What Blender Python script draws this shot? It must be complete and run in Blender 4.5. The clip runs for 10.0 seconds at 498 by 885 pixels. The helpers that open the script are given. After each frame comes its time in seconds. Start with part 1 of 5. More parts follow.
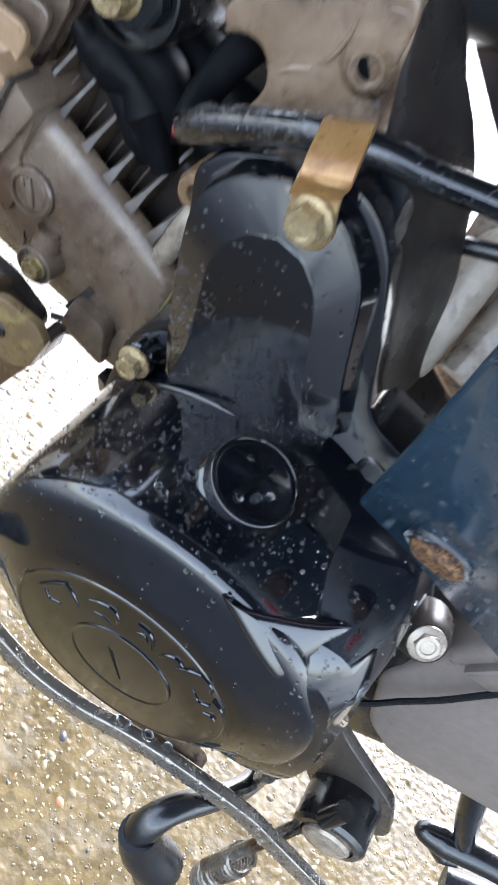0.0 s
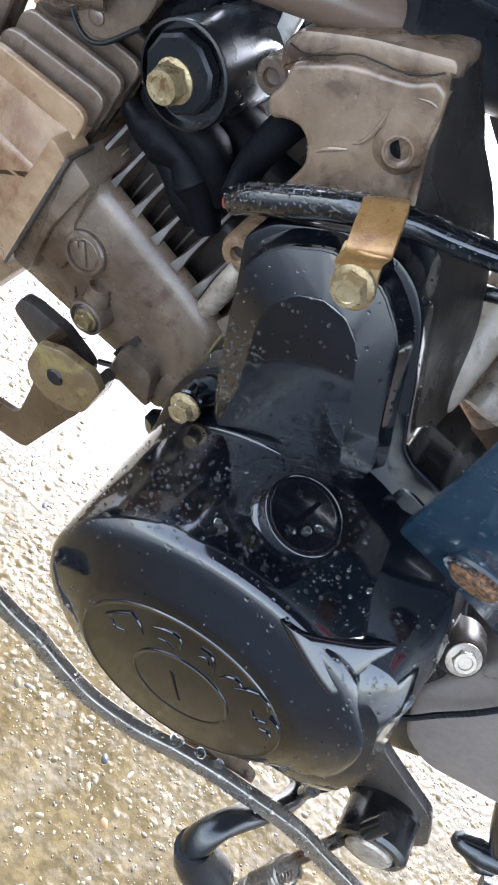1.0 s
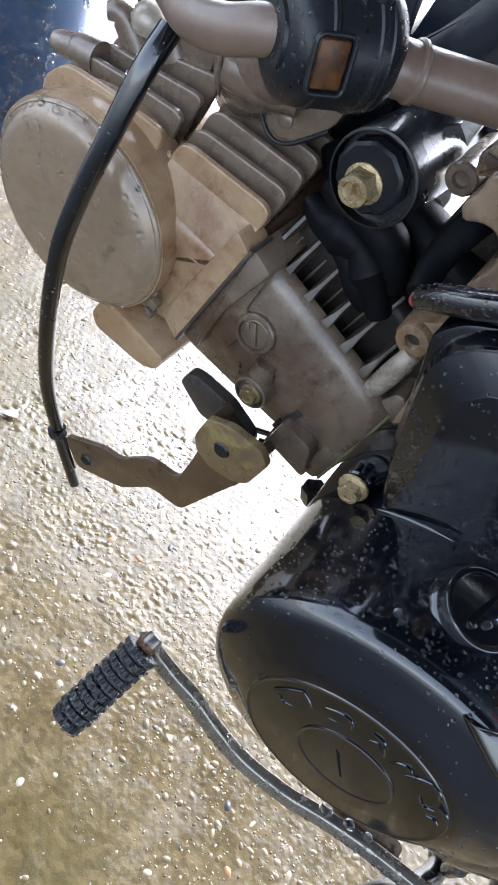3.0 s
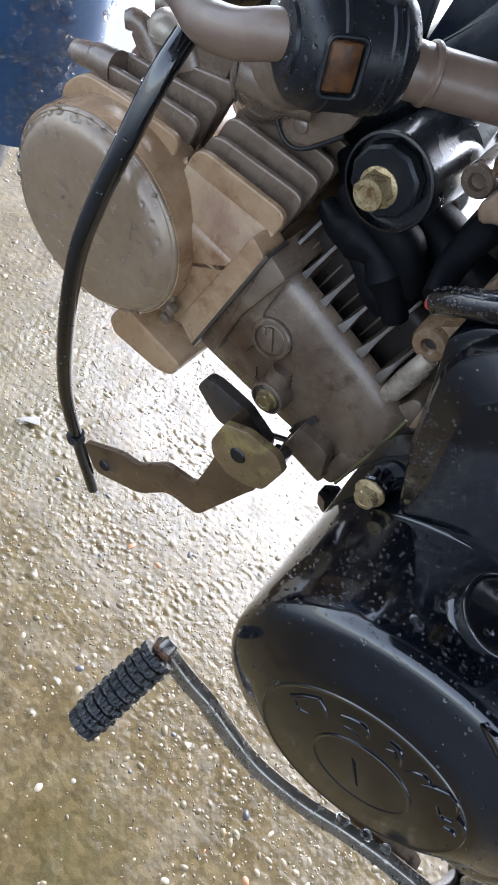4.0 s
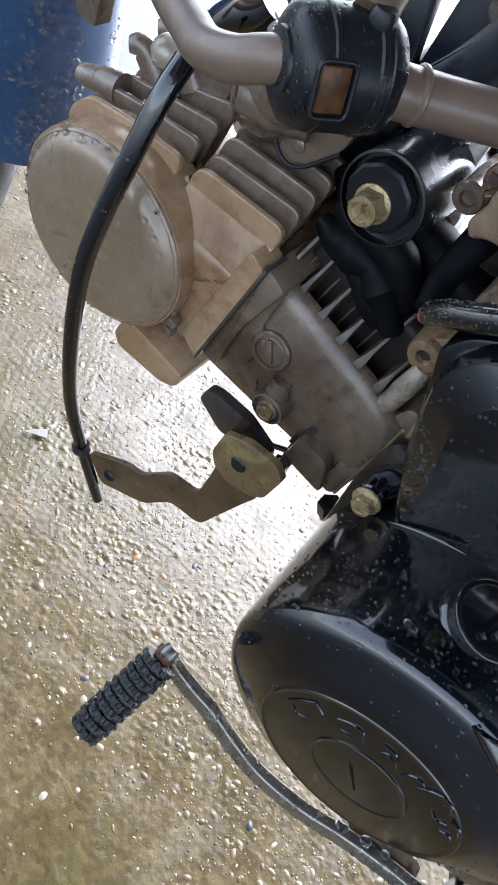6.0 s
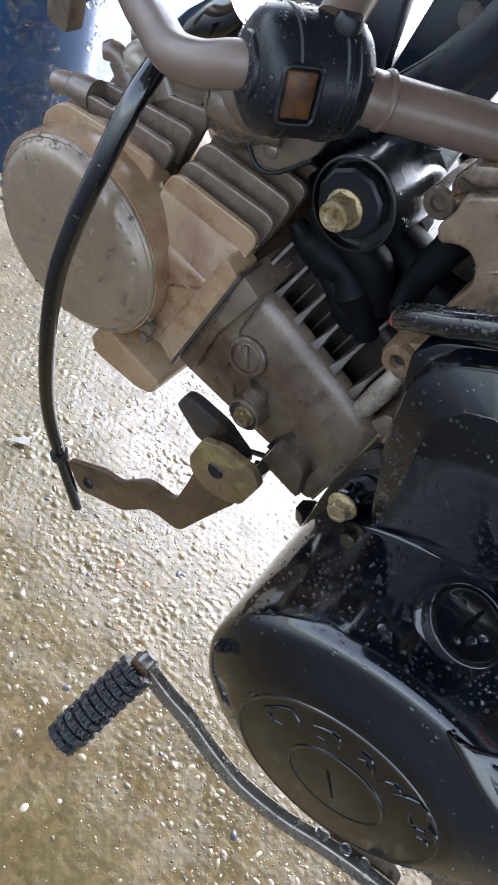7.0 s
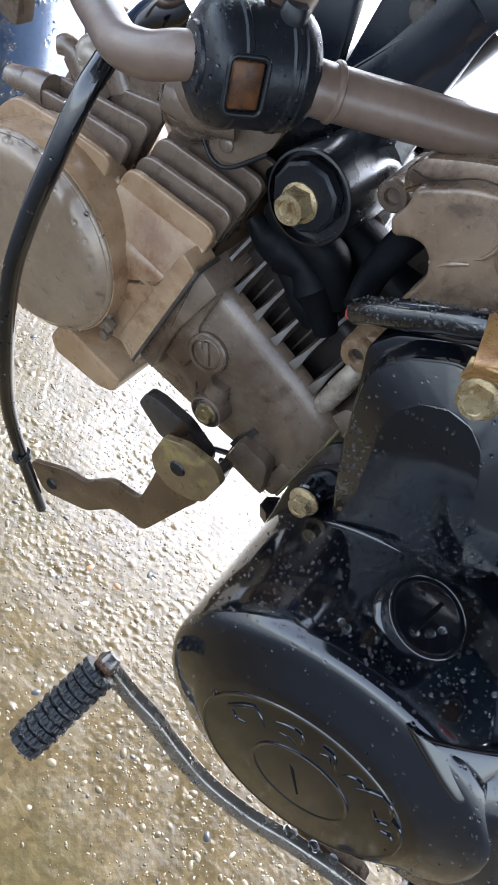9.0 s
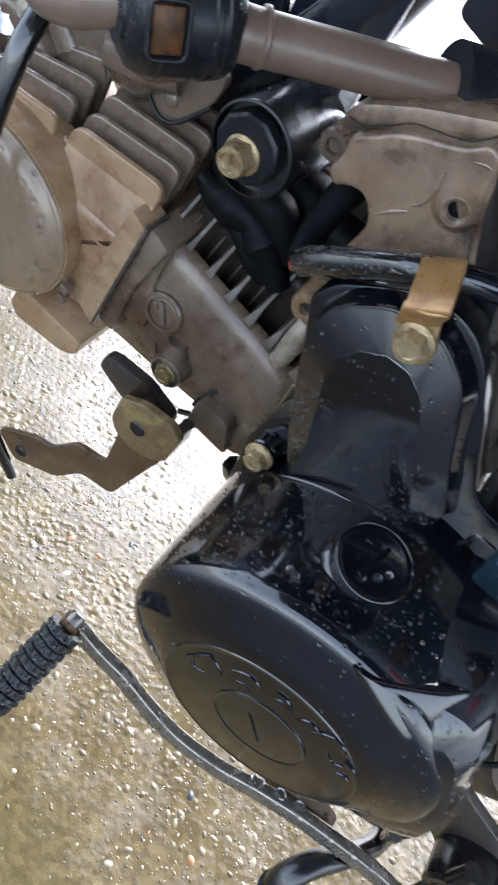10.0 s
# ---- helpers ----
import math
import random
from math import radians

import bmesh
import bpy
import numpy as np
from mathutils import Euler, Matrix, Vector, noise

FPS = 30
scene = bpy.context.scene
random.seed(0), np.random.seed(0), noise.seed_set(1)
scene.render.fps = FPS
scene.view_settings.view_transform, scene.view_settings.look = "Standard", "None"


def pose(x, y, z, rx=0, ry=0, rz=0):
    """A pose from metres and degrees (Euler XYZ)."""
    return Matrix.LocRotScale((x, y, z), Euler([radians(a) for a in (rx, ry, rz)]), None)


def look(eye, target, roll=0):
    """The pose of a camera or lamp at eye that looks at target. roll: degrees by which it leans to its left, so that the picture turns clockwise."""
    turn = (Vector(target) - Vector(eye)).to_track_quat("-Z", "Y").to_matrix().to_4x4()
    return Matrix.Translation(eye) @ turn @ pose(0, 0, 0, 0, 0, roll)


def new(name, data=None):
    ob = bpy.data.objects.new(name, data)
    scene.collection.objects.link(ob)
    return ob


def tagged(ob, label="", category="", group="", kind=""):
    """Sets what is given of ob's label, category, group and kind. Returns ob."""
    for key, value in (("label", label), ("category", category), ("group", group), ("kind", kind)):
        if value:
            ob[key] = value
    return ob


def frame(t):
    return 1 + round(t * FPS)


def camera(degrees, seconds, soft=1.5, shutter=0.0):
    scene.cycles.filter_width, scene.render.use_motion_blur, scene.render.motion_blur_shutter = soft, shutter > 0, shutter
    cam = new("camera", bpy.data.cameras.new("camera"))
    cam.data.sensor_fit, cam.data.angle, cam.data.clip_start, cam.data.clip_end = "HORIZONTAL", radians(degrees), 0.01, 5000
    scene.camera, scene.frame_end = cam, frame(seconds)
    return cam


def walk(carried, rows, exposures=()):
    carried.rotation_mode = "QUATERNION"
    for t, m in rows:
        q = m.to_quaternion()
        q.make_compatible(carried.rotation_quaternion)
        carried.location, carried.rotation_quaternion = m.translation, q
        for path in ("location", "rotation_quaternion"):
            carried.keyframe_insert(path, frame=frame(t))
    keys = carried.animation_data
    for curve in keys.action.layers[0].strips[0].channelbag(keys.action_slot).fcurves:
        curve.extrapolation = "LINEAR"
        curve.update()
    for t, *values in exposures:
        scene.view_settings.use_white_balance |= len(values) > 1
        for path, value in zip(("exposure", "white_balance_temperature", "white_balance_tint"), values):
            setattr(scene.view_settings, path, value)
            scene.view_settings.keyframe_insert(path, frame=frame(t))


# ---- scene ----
cam = camera(37.6, 10.0, shutter=0.4)
PATH = [
    (0.0, 0.0410, -0.1922, 0.5259, 39.08, -30.08, 29.12),
    (0.2, 0.0360, -0.2030, 0.5420, 40.14, -29.35, 27.40),
    (0.5, 0.0324, -0.2154, 0.5413, 40.88, -29.44, 27.27),
    (1.0, 0.0258, -0.2116, 0.5383, 41.07, -28.54, 28.15),
    (1.5, 0.0230, -0.2089, 0.5323, 40.34, -28.20, 29.03),
    (2.0, 0.0187, -0.2087, 0.5316, 40.01, -27.73, 29.99),
    (2.5, -0.0011, -0.2173, 0.5390, 40.04, -26.03, 32.40),
    (3.0, -0.0127, -0.2214, 0.5422, 40.17, -24.35, 34.35),
    (4.5, -0.0066, -0.2198, 0.5419, 40.36, -22.87, 35.92),
    (5.0, -0.0044, -0.2212, 0.5432, 40.56, -22.67, 36.21),
    (6.5, -0.0044, -0.2248, 0.5480, 41.75, -22.62, 35.95),
    (7.0, 0.0002, -0.2209, 0.5482, 42.23, -22.92, 35.27),
    (7.5, 0.0045, -0.2190, 0.5495, 42.63, -23.27, 34.52),
    (8.0, 0.0054, -0.2176, 0.5483, 42.93, -23.54, 33.99),
    (8.5, 0.0062, -0.2177, 0.5495, 43.08, -23.75, 33.67),
    (9.0, 0.0067, -0.2171, 0.5483, 43.14, -23.68, 33.34),
    (9.5, 0.0065, -0.2170, 0.5441, 42.52, -23.30, 32.84),
    (10.0, 0.0257, -0.2146, 0.5516, 41.85, -22.92, 32.08),
]
EXPOSURE = ((0.0, 3.1), (1.0, 3.05), (2.0, 2.98), (3.0, 2.52), (6.5, 2.26), (8.5, 2.46), (10.0, 2.54))
walk(cam, [(t, pose(x, y, z, rx, ry, rz)) for t, x, y, z, rx, ry, rz in PATH],
     exposures=EXPOSURE)
from mathutils.bvhtree import BVHTree

# ---- sky and sun ----
world = bpy.data.worlds.new("world")
scene.world = world
world.use_nodes = True
wn, wl = world.node_tree.nodes, world.node_tree.links
sky = wn.new("ShaderNodeTexSky")
sky.sky_type = "NISHITA"
sky.sun_disc = False
sky.sun_elevation, sky.sun_rotation = radians(42), radians(6)
sky.air_density, sky.dust_density, sky.ozone_density = 1.0, 2.5, 1.0
wn["Background"].inputs["Strength"].default_value = 0.15
haze = wn.new("ShaderNodeHueSaturation")
haze.inputs["Saturation"].default_value = 0.7
wl.new(sky.outputs["Color"], haze.inputs["Color"])
veil = wn.new("ShaderNodeMix")
veil.data_type, veil.blend_type = "RGBA", "ADD"
veil.inputs[0].default_value = 1.0
veil.inputs[7].default_value = (0.98, 1.15, 1.5, 1)
wl.new(haze.outputs["Color"], veil.inputs[6])
wl.new(veil.outputs[2], wn["Background"].inputs["Color"])
sun = new("sun", bpy.data.lights.new("sun", "SUN"))
sun.data.energy, sun.data.angle, sun.data.color = 4.2, radians(56), (0.83, 0.925, 1.15)
sun.matrix_world = look((0.15, 1.305, 1.2), (0, 0, 0))


# ---- materials ----
def ramp_pair(nt, fac, a, b, lo, hi):
    r = nt.nodes.new("ShaderNodeValToRGB")
    r.color_ramp.elements[0].position, r.color_ramp.elements[1].position = lo, hi
    r.color_ramp.elements[0].color, r.color_ramp.elements[1].color = (*a, 1), (*b, 1)
    nt.links.new(fac, r.inputs["Fac"])
    return r.outputs["Color"]


def noise_node(nt, vec, scale, detail=5, rough=0.6, distort=0.0):
    n = nt.nodes.new("ShaderNodeTexNoise")
    n.inputs["Scale"].default_value, n.inputs["Detail"].default_value = scale, detail
    n.inputs["Roughness"].default_value, n.inputs["Distortion"].default_value = rough, distort
    nt.links.new(vec, n.inputs["Vector"])
    return n.outputs["Fac"]


def mixed(nt, fac, a, b, kind="MIX"):
    m = nt.nodes.new("ShaderNodeMix")
    m.data_type, m.blend_type = "RGBA", kind
    for value, slot in ((fac, m.inputs[0]), (a, m.inputs[6]), (b, m.inputs[7])):
        if isinstance(value, (int, float)):
            slot.default_value = value
        elif isinstance(value, tuple):
            slot.default_value = (*value, 1)
        else:
            nt.links.new(value, slot)
    return m.outputs[2]


def surface(name, base, stain, rough=(0.3, 0.5), metal=0.0, big=18, fine=240, bump=0.15, spots=None, spot_scale=60,
            spot_at=(0.6, 0.72), coat=0.0, ior=1.5, bump_scale=0.0):
    """A two-scale procedural surface: broad stains, fine grain, uneven gloss and relief; spots: a third, patchy colour."""
    m = bpy.data.materials.new(name)
    m.use_nodes = True
    nt = m.node_tree
    b = nt.nodes["Principled BSDF"]
    vec = nt.nodes.new("ShaderNodeTexCoord").outputs["Object"]
    broad = noise_node(nt, vec, big, 6, 0.65, 0.6)
    grain = noise_node(nt, vec, fine, 4, 0.7)
    col = ramp_pair(nt, broad, base, stain, 0.38, 0.66)
    dark = tuple(c * 0.62 for c in base)
    col = mixed(nt, 0.35, col, ramp_pair(nt, grain, dark, tuple(min(1, c * 1.25) for c in base), 0.3, 0.7))
    if spots:
        patch = noise_node(nt, vec, spot_scale, 7, 0.72, 0.35)
        f = ramp_pair(nt, patch, (0, 0, 0), (1, 1, 1), *spot_at)
        col = mixed(nt, f, col, spots)
    nt.links.new(col, b.inputs["Base Color"])
    b.inputs["Metallic"].default_value = metal
    b.inputs["IOR"].default_value = ior
    b.inputs["Coat Weight"].default_value = coat
    b.inputs["Coat Roughness"].default_value = 0.06
    mr = nt.nodes.new("ShaderNodeMapRange")
    mr.inputs["To Min"].default_value, mr.inputs["To Max"].default_value = rough
    mr.inputs["From Min"].default_value, mr.inputs["From Max"].default_value = 0.35, 0.65
    nt.links.new(noise_node(nt, vec, big * 3, 5, 0.6), mr.inputs["Value"])
    nt.links.new(mr.outputs["Result"], b.inputs["Roughness"])
    if bump:
        bp = nt.nodes.new("ShaderNodeBump")
        bp.inputs["Strength"].default_value, bp.inputs["Distance"].default_value = bump, 0.0006
        nt.links.new(noise_node(nt, vec, bump_scale or fine * 2.5, 3, 0.6), bp.inputs["Height"])
        nt.links.new(bp.outputs["Normal"], b.inputs["Normal"])
    return m


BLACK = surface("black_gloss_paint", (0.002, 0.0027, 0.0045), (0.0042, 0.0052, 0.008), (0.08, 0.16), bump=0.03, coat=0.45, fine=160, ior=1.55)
BLACK_MATT = surface("black_satin_paint", (0.004, 0.0045, 0.0055), (0.009, 0.009, 0.0105), (0.16, 0.36), bump=0.1, spots=(0.03, 0.025, 0.022), spot_at=(0.7, 0.82), coat=0.3)
ALLOY = surface("grimy_cast_alloy", (0.082, 0.056, 0.038), (0.2, 0.15, 0.108), (0.2, 0.42), 0.08, big=24, bump=0.2, spots=(0.048, 0.026, 0.015), spot_scale=20, spot_at=(0.49, 0.64), coat=0.1)
# Soot, plus the shade that the fins stand in, put into the colour.
FIN = surface("sooty_shaded_fin_alloy", (0.034, 0.024, 0.016), (0.08, 0.057, 0.038), (0.3, 0.55), 0.0, big=60, bump=0.15)
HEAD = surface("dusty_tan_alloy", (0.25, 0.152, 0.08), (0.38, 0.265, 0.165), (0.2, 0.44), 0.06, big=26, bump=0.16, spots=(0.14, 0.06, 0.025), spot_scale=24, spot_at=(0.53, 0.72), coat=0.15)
LUG = surface("brown_cast_lug", (0.17, 0.105, 0.058), (0.25, 0.168, 0.1), (0.2, 0.42), 0.1, big=40, bump=0.16, spots=(0.09, 0.045, 0.022), spot_scale=40, spot_at=(0.52, 0.7), coat=0.4)
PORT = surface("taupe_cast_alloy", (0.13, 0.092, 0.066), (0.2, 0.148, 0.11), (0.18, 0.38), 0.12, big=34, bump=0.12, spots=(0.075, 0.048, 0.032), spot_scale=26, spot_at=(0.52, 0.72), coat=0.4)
COVERGREY = surface("grey_satin_alloy", (0.2, 0.14, 0.09), (0.26, 0.19, 0.128), (0.14, 0.3), 0.1, big=14, bump=0.06, spots=(0.14, 0.088, 0.048), spot_scale=22, spot_at=(0.58, 0.8), coat=0.3)
CASE = surface("brown_grey_alloy", (0.14, 0.09, 0.055), (0.3, 0.212, 0.142), (0.16, 0.4), 0.12, big=30, bump=0.22, spots=(0.06, 0.036, 0.023), spot_scale=46, spot_at=(0.5, 0.66), coat=0.25)
ZINC = surface("yellow_zinc_plate", (0.3, 0.155, 0.05), (0.4, 0.235, 0.095), (0.26, 0.48), 0.35, big=70, fine=500, bump=0.25, spots=(0.2, 0.085, 0.03), spot_scale=80, spot_at=(0.5, 0.68), coat=0.2)
ZINC_FOOT = surface("dull_zinc_foot", (0.3, 0.19, 0.08), (0.42, 0.3, 0.15), (0.3, 0.5), 0.3, big=60, fine=500, bump=0.25, spots=(0.18, 0.1, 0.04), spot_scale=80, spot_at=(0.52, 0.7), coat=0.2)
ZINC_PALE = surface("pale_zinc_bolt", (0.31, 0.225, 0.11), (0.45, 0.37, 0.23), (0.2, 0.4), 0.5, big=130, fine=700, bump=0.3, spots=(0.14, 0.075, 0.03), spot_scale=170, spot_at=(0.5, 0.66))
BRACKET = surface("brown_zinc_bracket", (0.062, 0.037, 0.02), (0.1, 0.062, 0.034), (0.24, 0.44), 0.2, big=40, bump=0.2, spots=(0.055, 0.033, 0.018), spot_scale=60, spot_at=(0.55, 0.7), coat=0.25)
BRACKET_WORN = surface("worn_yellow_zinc", (0.11, 0.072, 0.036), (0.17, 0.115, 0.06), (0.24, 0.44), 0.2, big=40, bump=0.2, spots=(0.2, 0.15, 0.06), spot_scale=55, spot_at=(0.5, 0.6), coat=0.25)
PIPE = surface("taupe_painted_pipe", (0.13, 0.086, 0.062), (0.17, 0.118, 0.088), (0.28, 0.46), 0.05, big=26, bump=0.15, spots=(0.09, 0.06, 0.045), spot_scale=30, spot_at=(0.58, 0.8), coat=0.1)
RUBBER = surface("black_rubber", (0.008, 0.009, 0.011), (0.014, 0.015, 0.018), (0.22, 0.42), bump=0.15, ior=1.36)
STEEL = surface("worn_chrome_steel", (0.13, 0.115, 0.098), (0.24, 0.22, 0.195), (0.14, 0.36), 0.7, big=70, bump=0.2, spots=(0.075, 0.042, 0.025), spot_scale=80, spot_at=(0.53, 0.66))
CHROME = surface("worn_bright_steel", (0.21, 0.19, 0.165), (0.34, 0.31, 0.275), (0.14, 0.32), 0.72, big=60, bump=0.15, spots=(0.1, 0.075, 0.055), spot_scale=60, spot_at=(0.6, 0.74))
BLUE = surface("dark_blue_paint", (0.014, 0.034, 0.055), (0.02, 0.045, 0.07), (0.14, 0.3), bump=0.05, coat=0.3)
BLUE_GLOSS = surface("bright_blue_plastic", (0.012, 0.045, 0.11), (0.018, 0.06, 0.15), (0.08, 0.16), bump=0.0, coat=1.0)
RUST = surface("flaky_rust", (0.1, 0.042, 0.016), (0.3, 0.16, 0.06), (0.6, 0.9), big=420, fine=900, bump=1.0, spots=(0.03, 0.013, 0.008), spot_scale=520, spot_at=(0.46, 0.56), bump_scale=420)
NAVY = surface("navy_frame_paint", (0.006, 0.009, 0.015), (0.011, 0.015, 0.023), (0.2, 0.4), bump=0.08)
REDP = surface("red_sticker", (0.62, 0.02, 0.05), (0.66, 0.03, 0.06), (0.2, 0.3), bump=0.0)
PAPER = surface("wet_paper", (0.2, 0.19, 0.165), (0.32, 0.305, 0.275), (0.4, 0.6), bump=0.1)
# Dark surface for the unseen roof that blocks part of the sky.
CEILING = surface("dark_sky_blocker", (0.035, 0.036, 0.04), (0.06, 0.06, 0.062), (0.7, 0.9), big=2, fine=40, bump=0.3)
GASKET = surface("olive_gasket", (0.075, 0.068, 0.03), (0.13, 0.12, 0.05), (0.4, 0.6), big=80, bump=0.1)
WHITEP = surface("white_sticker", (0.75, 0.72, 0.66), (0.7, 0.66, 0.58), (0.25, 0.35), bump=0.0)
DARKCASE = surface("dark_oily_alloy", (0.035, 0.03, 0.027), (0.075, 0.06, 0.048), (0.16, 0.4), 0.2, big=24, bump=0.2, spots=(0.13, 0.095, 0.07), spot_scale=28, spot_at=(0.6, 0.78))
SWING = surface("grey_brown_paint", (0.15, 0.125, 0.11), (0.2, 0.17, 0.15), (0.3, 0.5), bump=0.15, spots=(0.05, 0.045, 0.04), spot_at=(0.64, 0.74))
COPPER = surface("rusty_red_steel", (0.36, 0.17, 0.12), (0.46, 0.26, 0.2), (0.35, 0.6), 0.3, big=70, bump=0.4)
RUST_STEEL = surface("rust_pitted_steel", (0.2, 0.14, 0.09), (0.3, 0.21, 0.13), (0.35, 0.6), 0.3, big=60, bump=0.4, spots=(0.06, 0.03, 0.02), spot_scale=120, spot_at=(0.5, 0.62))
AMBER = surface("amber_plastic", (0.028, 0.012, 0.006), (0.16, 0.065, 0.02), (0.25, 0.4), big=160, bump=0.05, ior=1.3)
REDDOT = surface("red_seal", (0.26, 0.025, 0.025), (0.34, 0.06, 0.05), (0.25, 0.35), bump=0.0)
BARE = surface("bare_wet_alloy", (0.3, 0.25, 0.195), (0.42, 0.37, 0.31), (0.2, 0.42), 0.3, big=50, bump=0.2, spots=(0.1, 0.07, 0.05), spot_scale=45, spot_at=(0.5, 0.66))
# Bare bright alloy; also the colour of painted sky glints on the carburettor.
BRIGHT = surface("bright_alloy_and_glint", (0.5, 0.48, 0.45), (0.62, 0.6, 0.57), (0.2, 0.4), 0.3, big=50, bump=0.2, spots=(0.2, 0.17, 0.14), spot_scale=60, spot_at=(0.6, 0.74))
ROD = surface("weathered_pale_alloy", (0.4, 0.33, 0.25), (0.6, 0.52, 0.42), (0.28, 0.5), 0.05, big=50, bump=0.2, spots=(0.16, 0.11, 0.075), spot_scale=60, spot_at=(0.55, 0.7))
# Black of the wiring, also used as painted shade in slots and holes.
WIRE = surface("dull_black_loom_and_hole", (0.0025, 0.003, 0.004), (0.005, 0.0055, 0.007), (0.45, 0.7), bump=0.3, ior=1.18)
WETWIRE = surface("wet_black_loom", (0.002, 0.0024, 0.0032), (0.004, 0.0045, 0.006), (0.45, 0.75), bump=0.7, fine=120, bump_scale=160, ior=1.2)
WETBLACK = surface("rain_wet_black_paint", (0.0014, 0.0017, 0.0024), (0.003, 0.0033, 0.004), (0.08, 0.2), bump=0.04, coat=1.0, ior=1.65, fine=160)
HOSE = surface("wet_black_rubber", (0.003, 0.0035, 0.0045), (0.007, 0.0075, 0.009), (0.08, 0.22), bump=0.12, coat=0.7)
FLANK = surface("darkened_alloy", (0.022, 0.018, 0.016), (0.048, 0.039, 0.033), (0.22, 0.45), 0.0, big=20, bump=0.12, spots=(0.014, 0.012, 0.011), spot_scale=24, spot_at=(0.5, 0.72), ior=1.25)
RAWPAINT = surface("scuffed_paint", (0.16, 0.165, 0.17), (0.34, 0.35, 0.36), (0.3, 0.5), big=220, bump=0.3, spots=(0.012, 0.012, 0.014), spot_scale=260, spot_at=(0.45, 0.56))


def water_material():
    m = bpy.data.materials.new("water")
    m.use_nodes = True
    b = m.node_tree.nodes["Principled BSDF"]
    b.inputs["Base Color"].default_value = (1, 1, 1, 1)
    b.inputs["Roughness"].default_value = 0.02
    b.inputs["IOR"].default_value = 1.33
    b.inputs["Transmission Weight"].default_value = 1.0
    return m


WATER = water_material()


def ground_material():
    m = bpy.data.materials.new("wet_exposed_aggregate")
    m.use_nodes = True
    nt = m.node_tree
    b = nt.nodes["Principled BSDF"]
    vec = nt.nodes.new("ShaderNodeTexCoord").outputs["Object"]
    cell = nt.nodes.new("ShaderNodeTexVoronoi")
    cell.inputs["Scale"].default_value = 190
    nt.links.new(vec, cell.inputs["Vector"])
    sep = nt.nodes.new("ShaderNodeSeparateColor")
    nt.links.new(cell.outputs["Color"], sep.inputs["Color"])
    broad = noise_node(nt, vec, 4.5, 7, 0.62, 0.5)
    mid = noise_node(nt, vec, 28, 6, 0.68, 0.3)
    base = ramp_pair(nt, broad, (0.054, 0.039, 0.017), (0.072, 0.056, 0.030), 0.36, 0.66)
    base = mixed(nt, 0.45, base, ramp_pair(nt, mid, (0.022, 0.0155, 0.007), (0.088, 0.070, 0.043), 0.32, 0.7))
    tone = ramp_pair(nt, sep.outputs["Red"], (0.6, 0.58, 0.55), (1.7, 1.6, 1.4), 0.1, 0.95)
    base = mixed(nt, 0.4, base, tone, "MULTIPLY")
    moss = ramp_pair(nt, noise_node(nt, vec, 3.1, 5, 0.6), (0, 0, 0), (1, 1, 1), 0.55, 0.72)
    base = mixed(nt, moss, base, mixed(nt, 0.6, base, (0.036, 0.032, 0.008)))
    # Unseen outer ground turns paler grey, to lighten reflections in the cover.
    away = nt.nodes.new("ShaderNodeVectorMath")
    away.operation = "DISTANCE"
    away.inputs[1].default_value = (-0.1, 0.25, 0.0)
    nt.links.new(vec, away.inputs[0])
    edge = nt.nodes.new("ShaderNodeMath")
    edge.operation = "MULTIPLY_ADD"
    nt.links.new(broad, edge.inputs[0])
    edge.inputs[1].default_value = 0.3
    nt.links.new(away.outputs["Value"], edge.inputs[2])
    outer_grey = ramp_pair(nt, edge.outputs["Value"], (0, 0, 0), (1, 1, 1), 0.7, 0.95)
    base = mixed(nt, outer_grey, base, ramp_pair(nt, mid, (0.06, 0.06, 0.062), (0.1, 0.1, 0.1), 0.3, 0.7))
    nt.links.new(base, b.inputs["Base Color"])
    mr = nt.nodes.new("ShaderNodeMapRange")
    mr.inputs["To Min"].default_value, mr.inputs["To Max"].default_value = 0.06, 0.5
    mr.inputs["From Min"].default_value, mr.inputs["From Max"].default_value = 0.42, 0.68
    nt.links.new(noise_node(nt, vec, 22, 7, 0.68), mr.inputs["Value"])
    nt.links.new(mr.outputs["Result"], b.inputs["Roughness"])
    b.inputs["IOR"].default_value = 1.29
    bp = nt.nodes.new("ShaderNodeBump")
    bp.inputs["Strength"].default_value, bp.inputs["Distance"].default_value = 0.35, 0.0012
    nt.links.new(noise_node(nt, vec, 260, 4, 0.6), bp.inputs["Height"])
    nt.links.new(bp.outputs["Normal"], b.inputs["Normal"])
    return m


GROUND = ground_material()


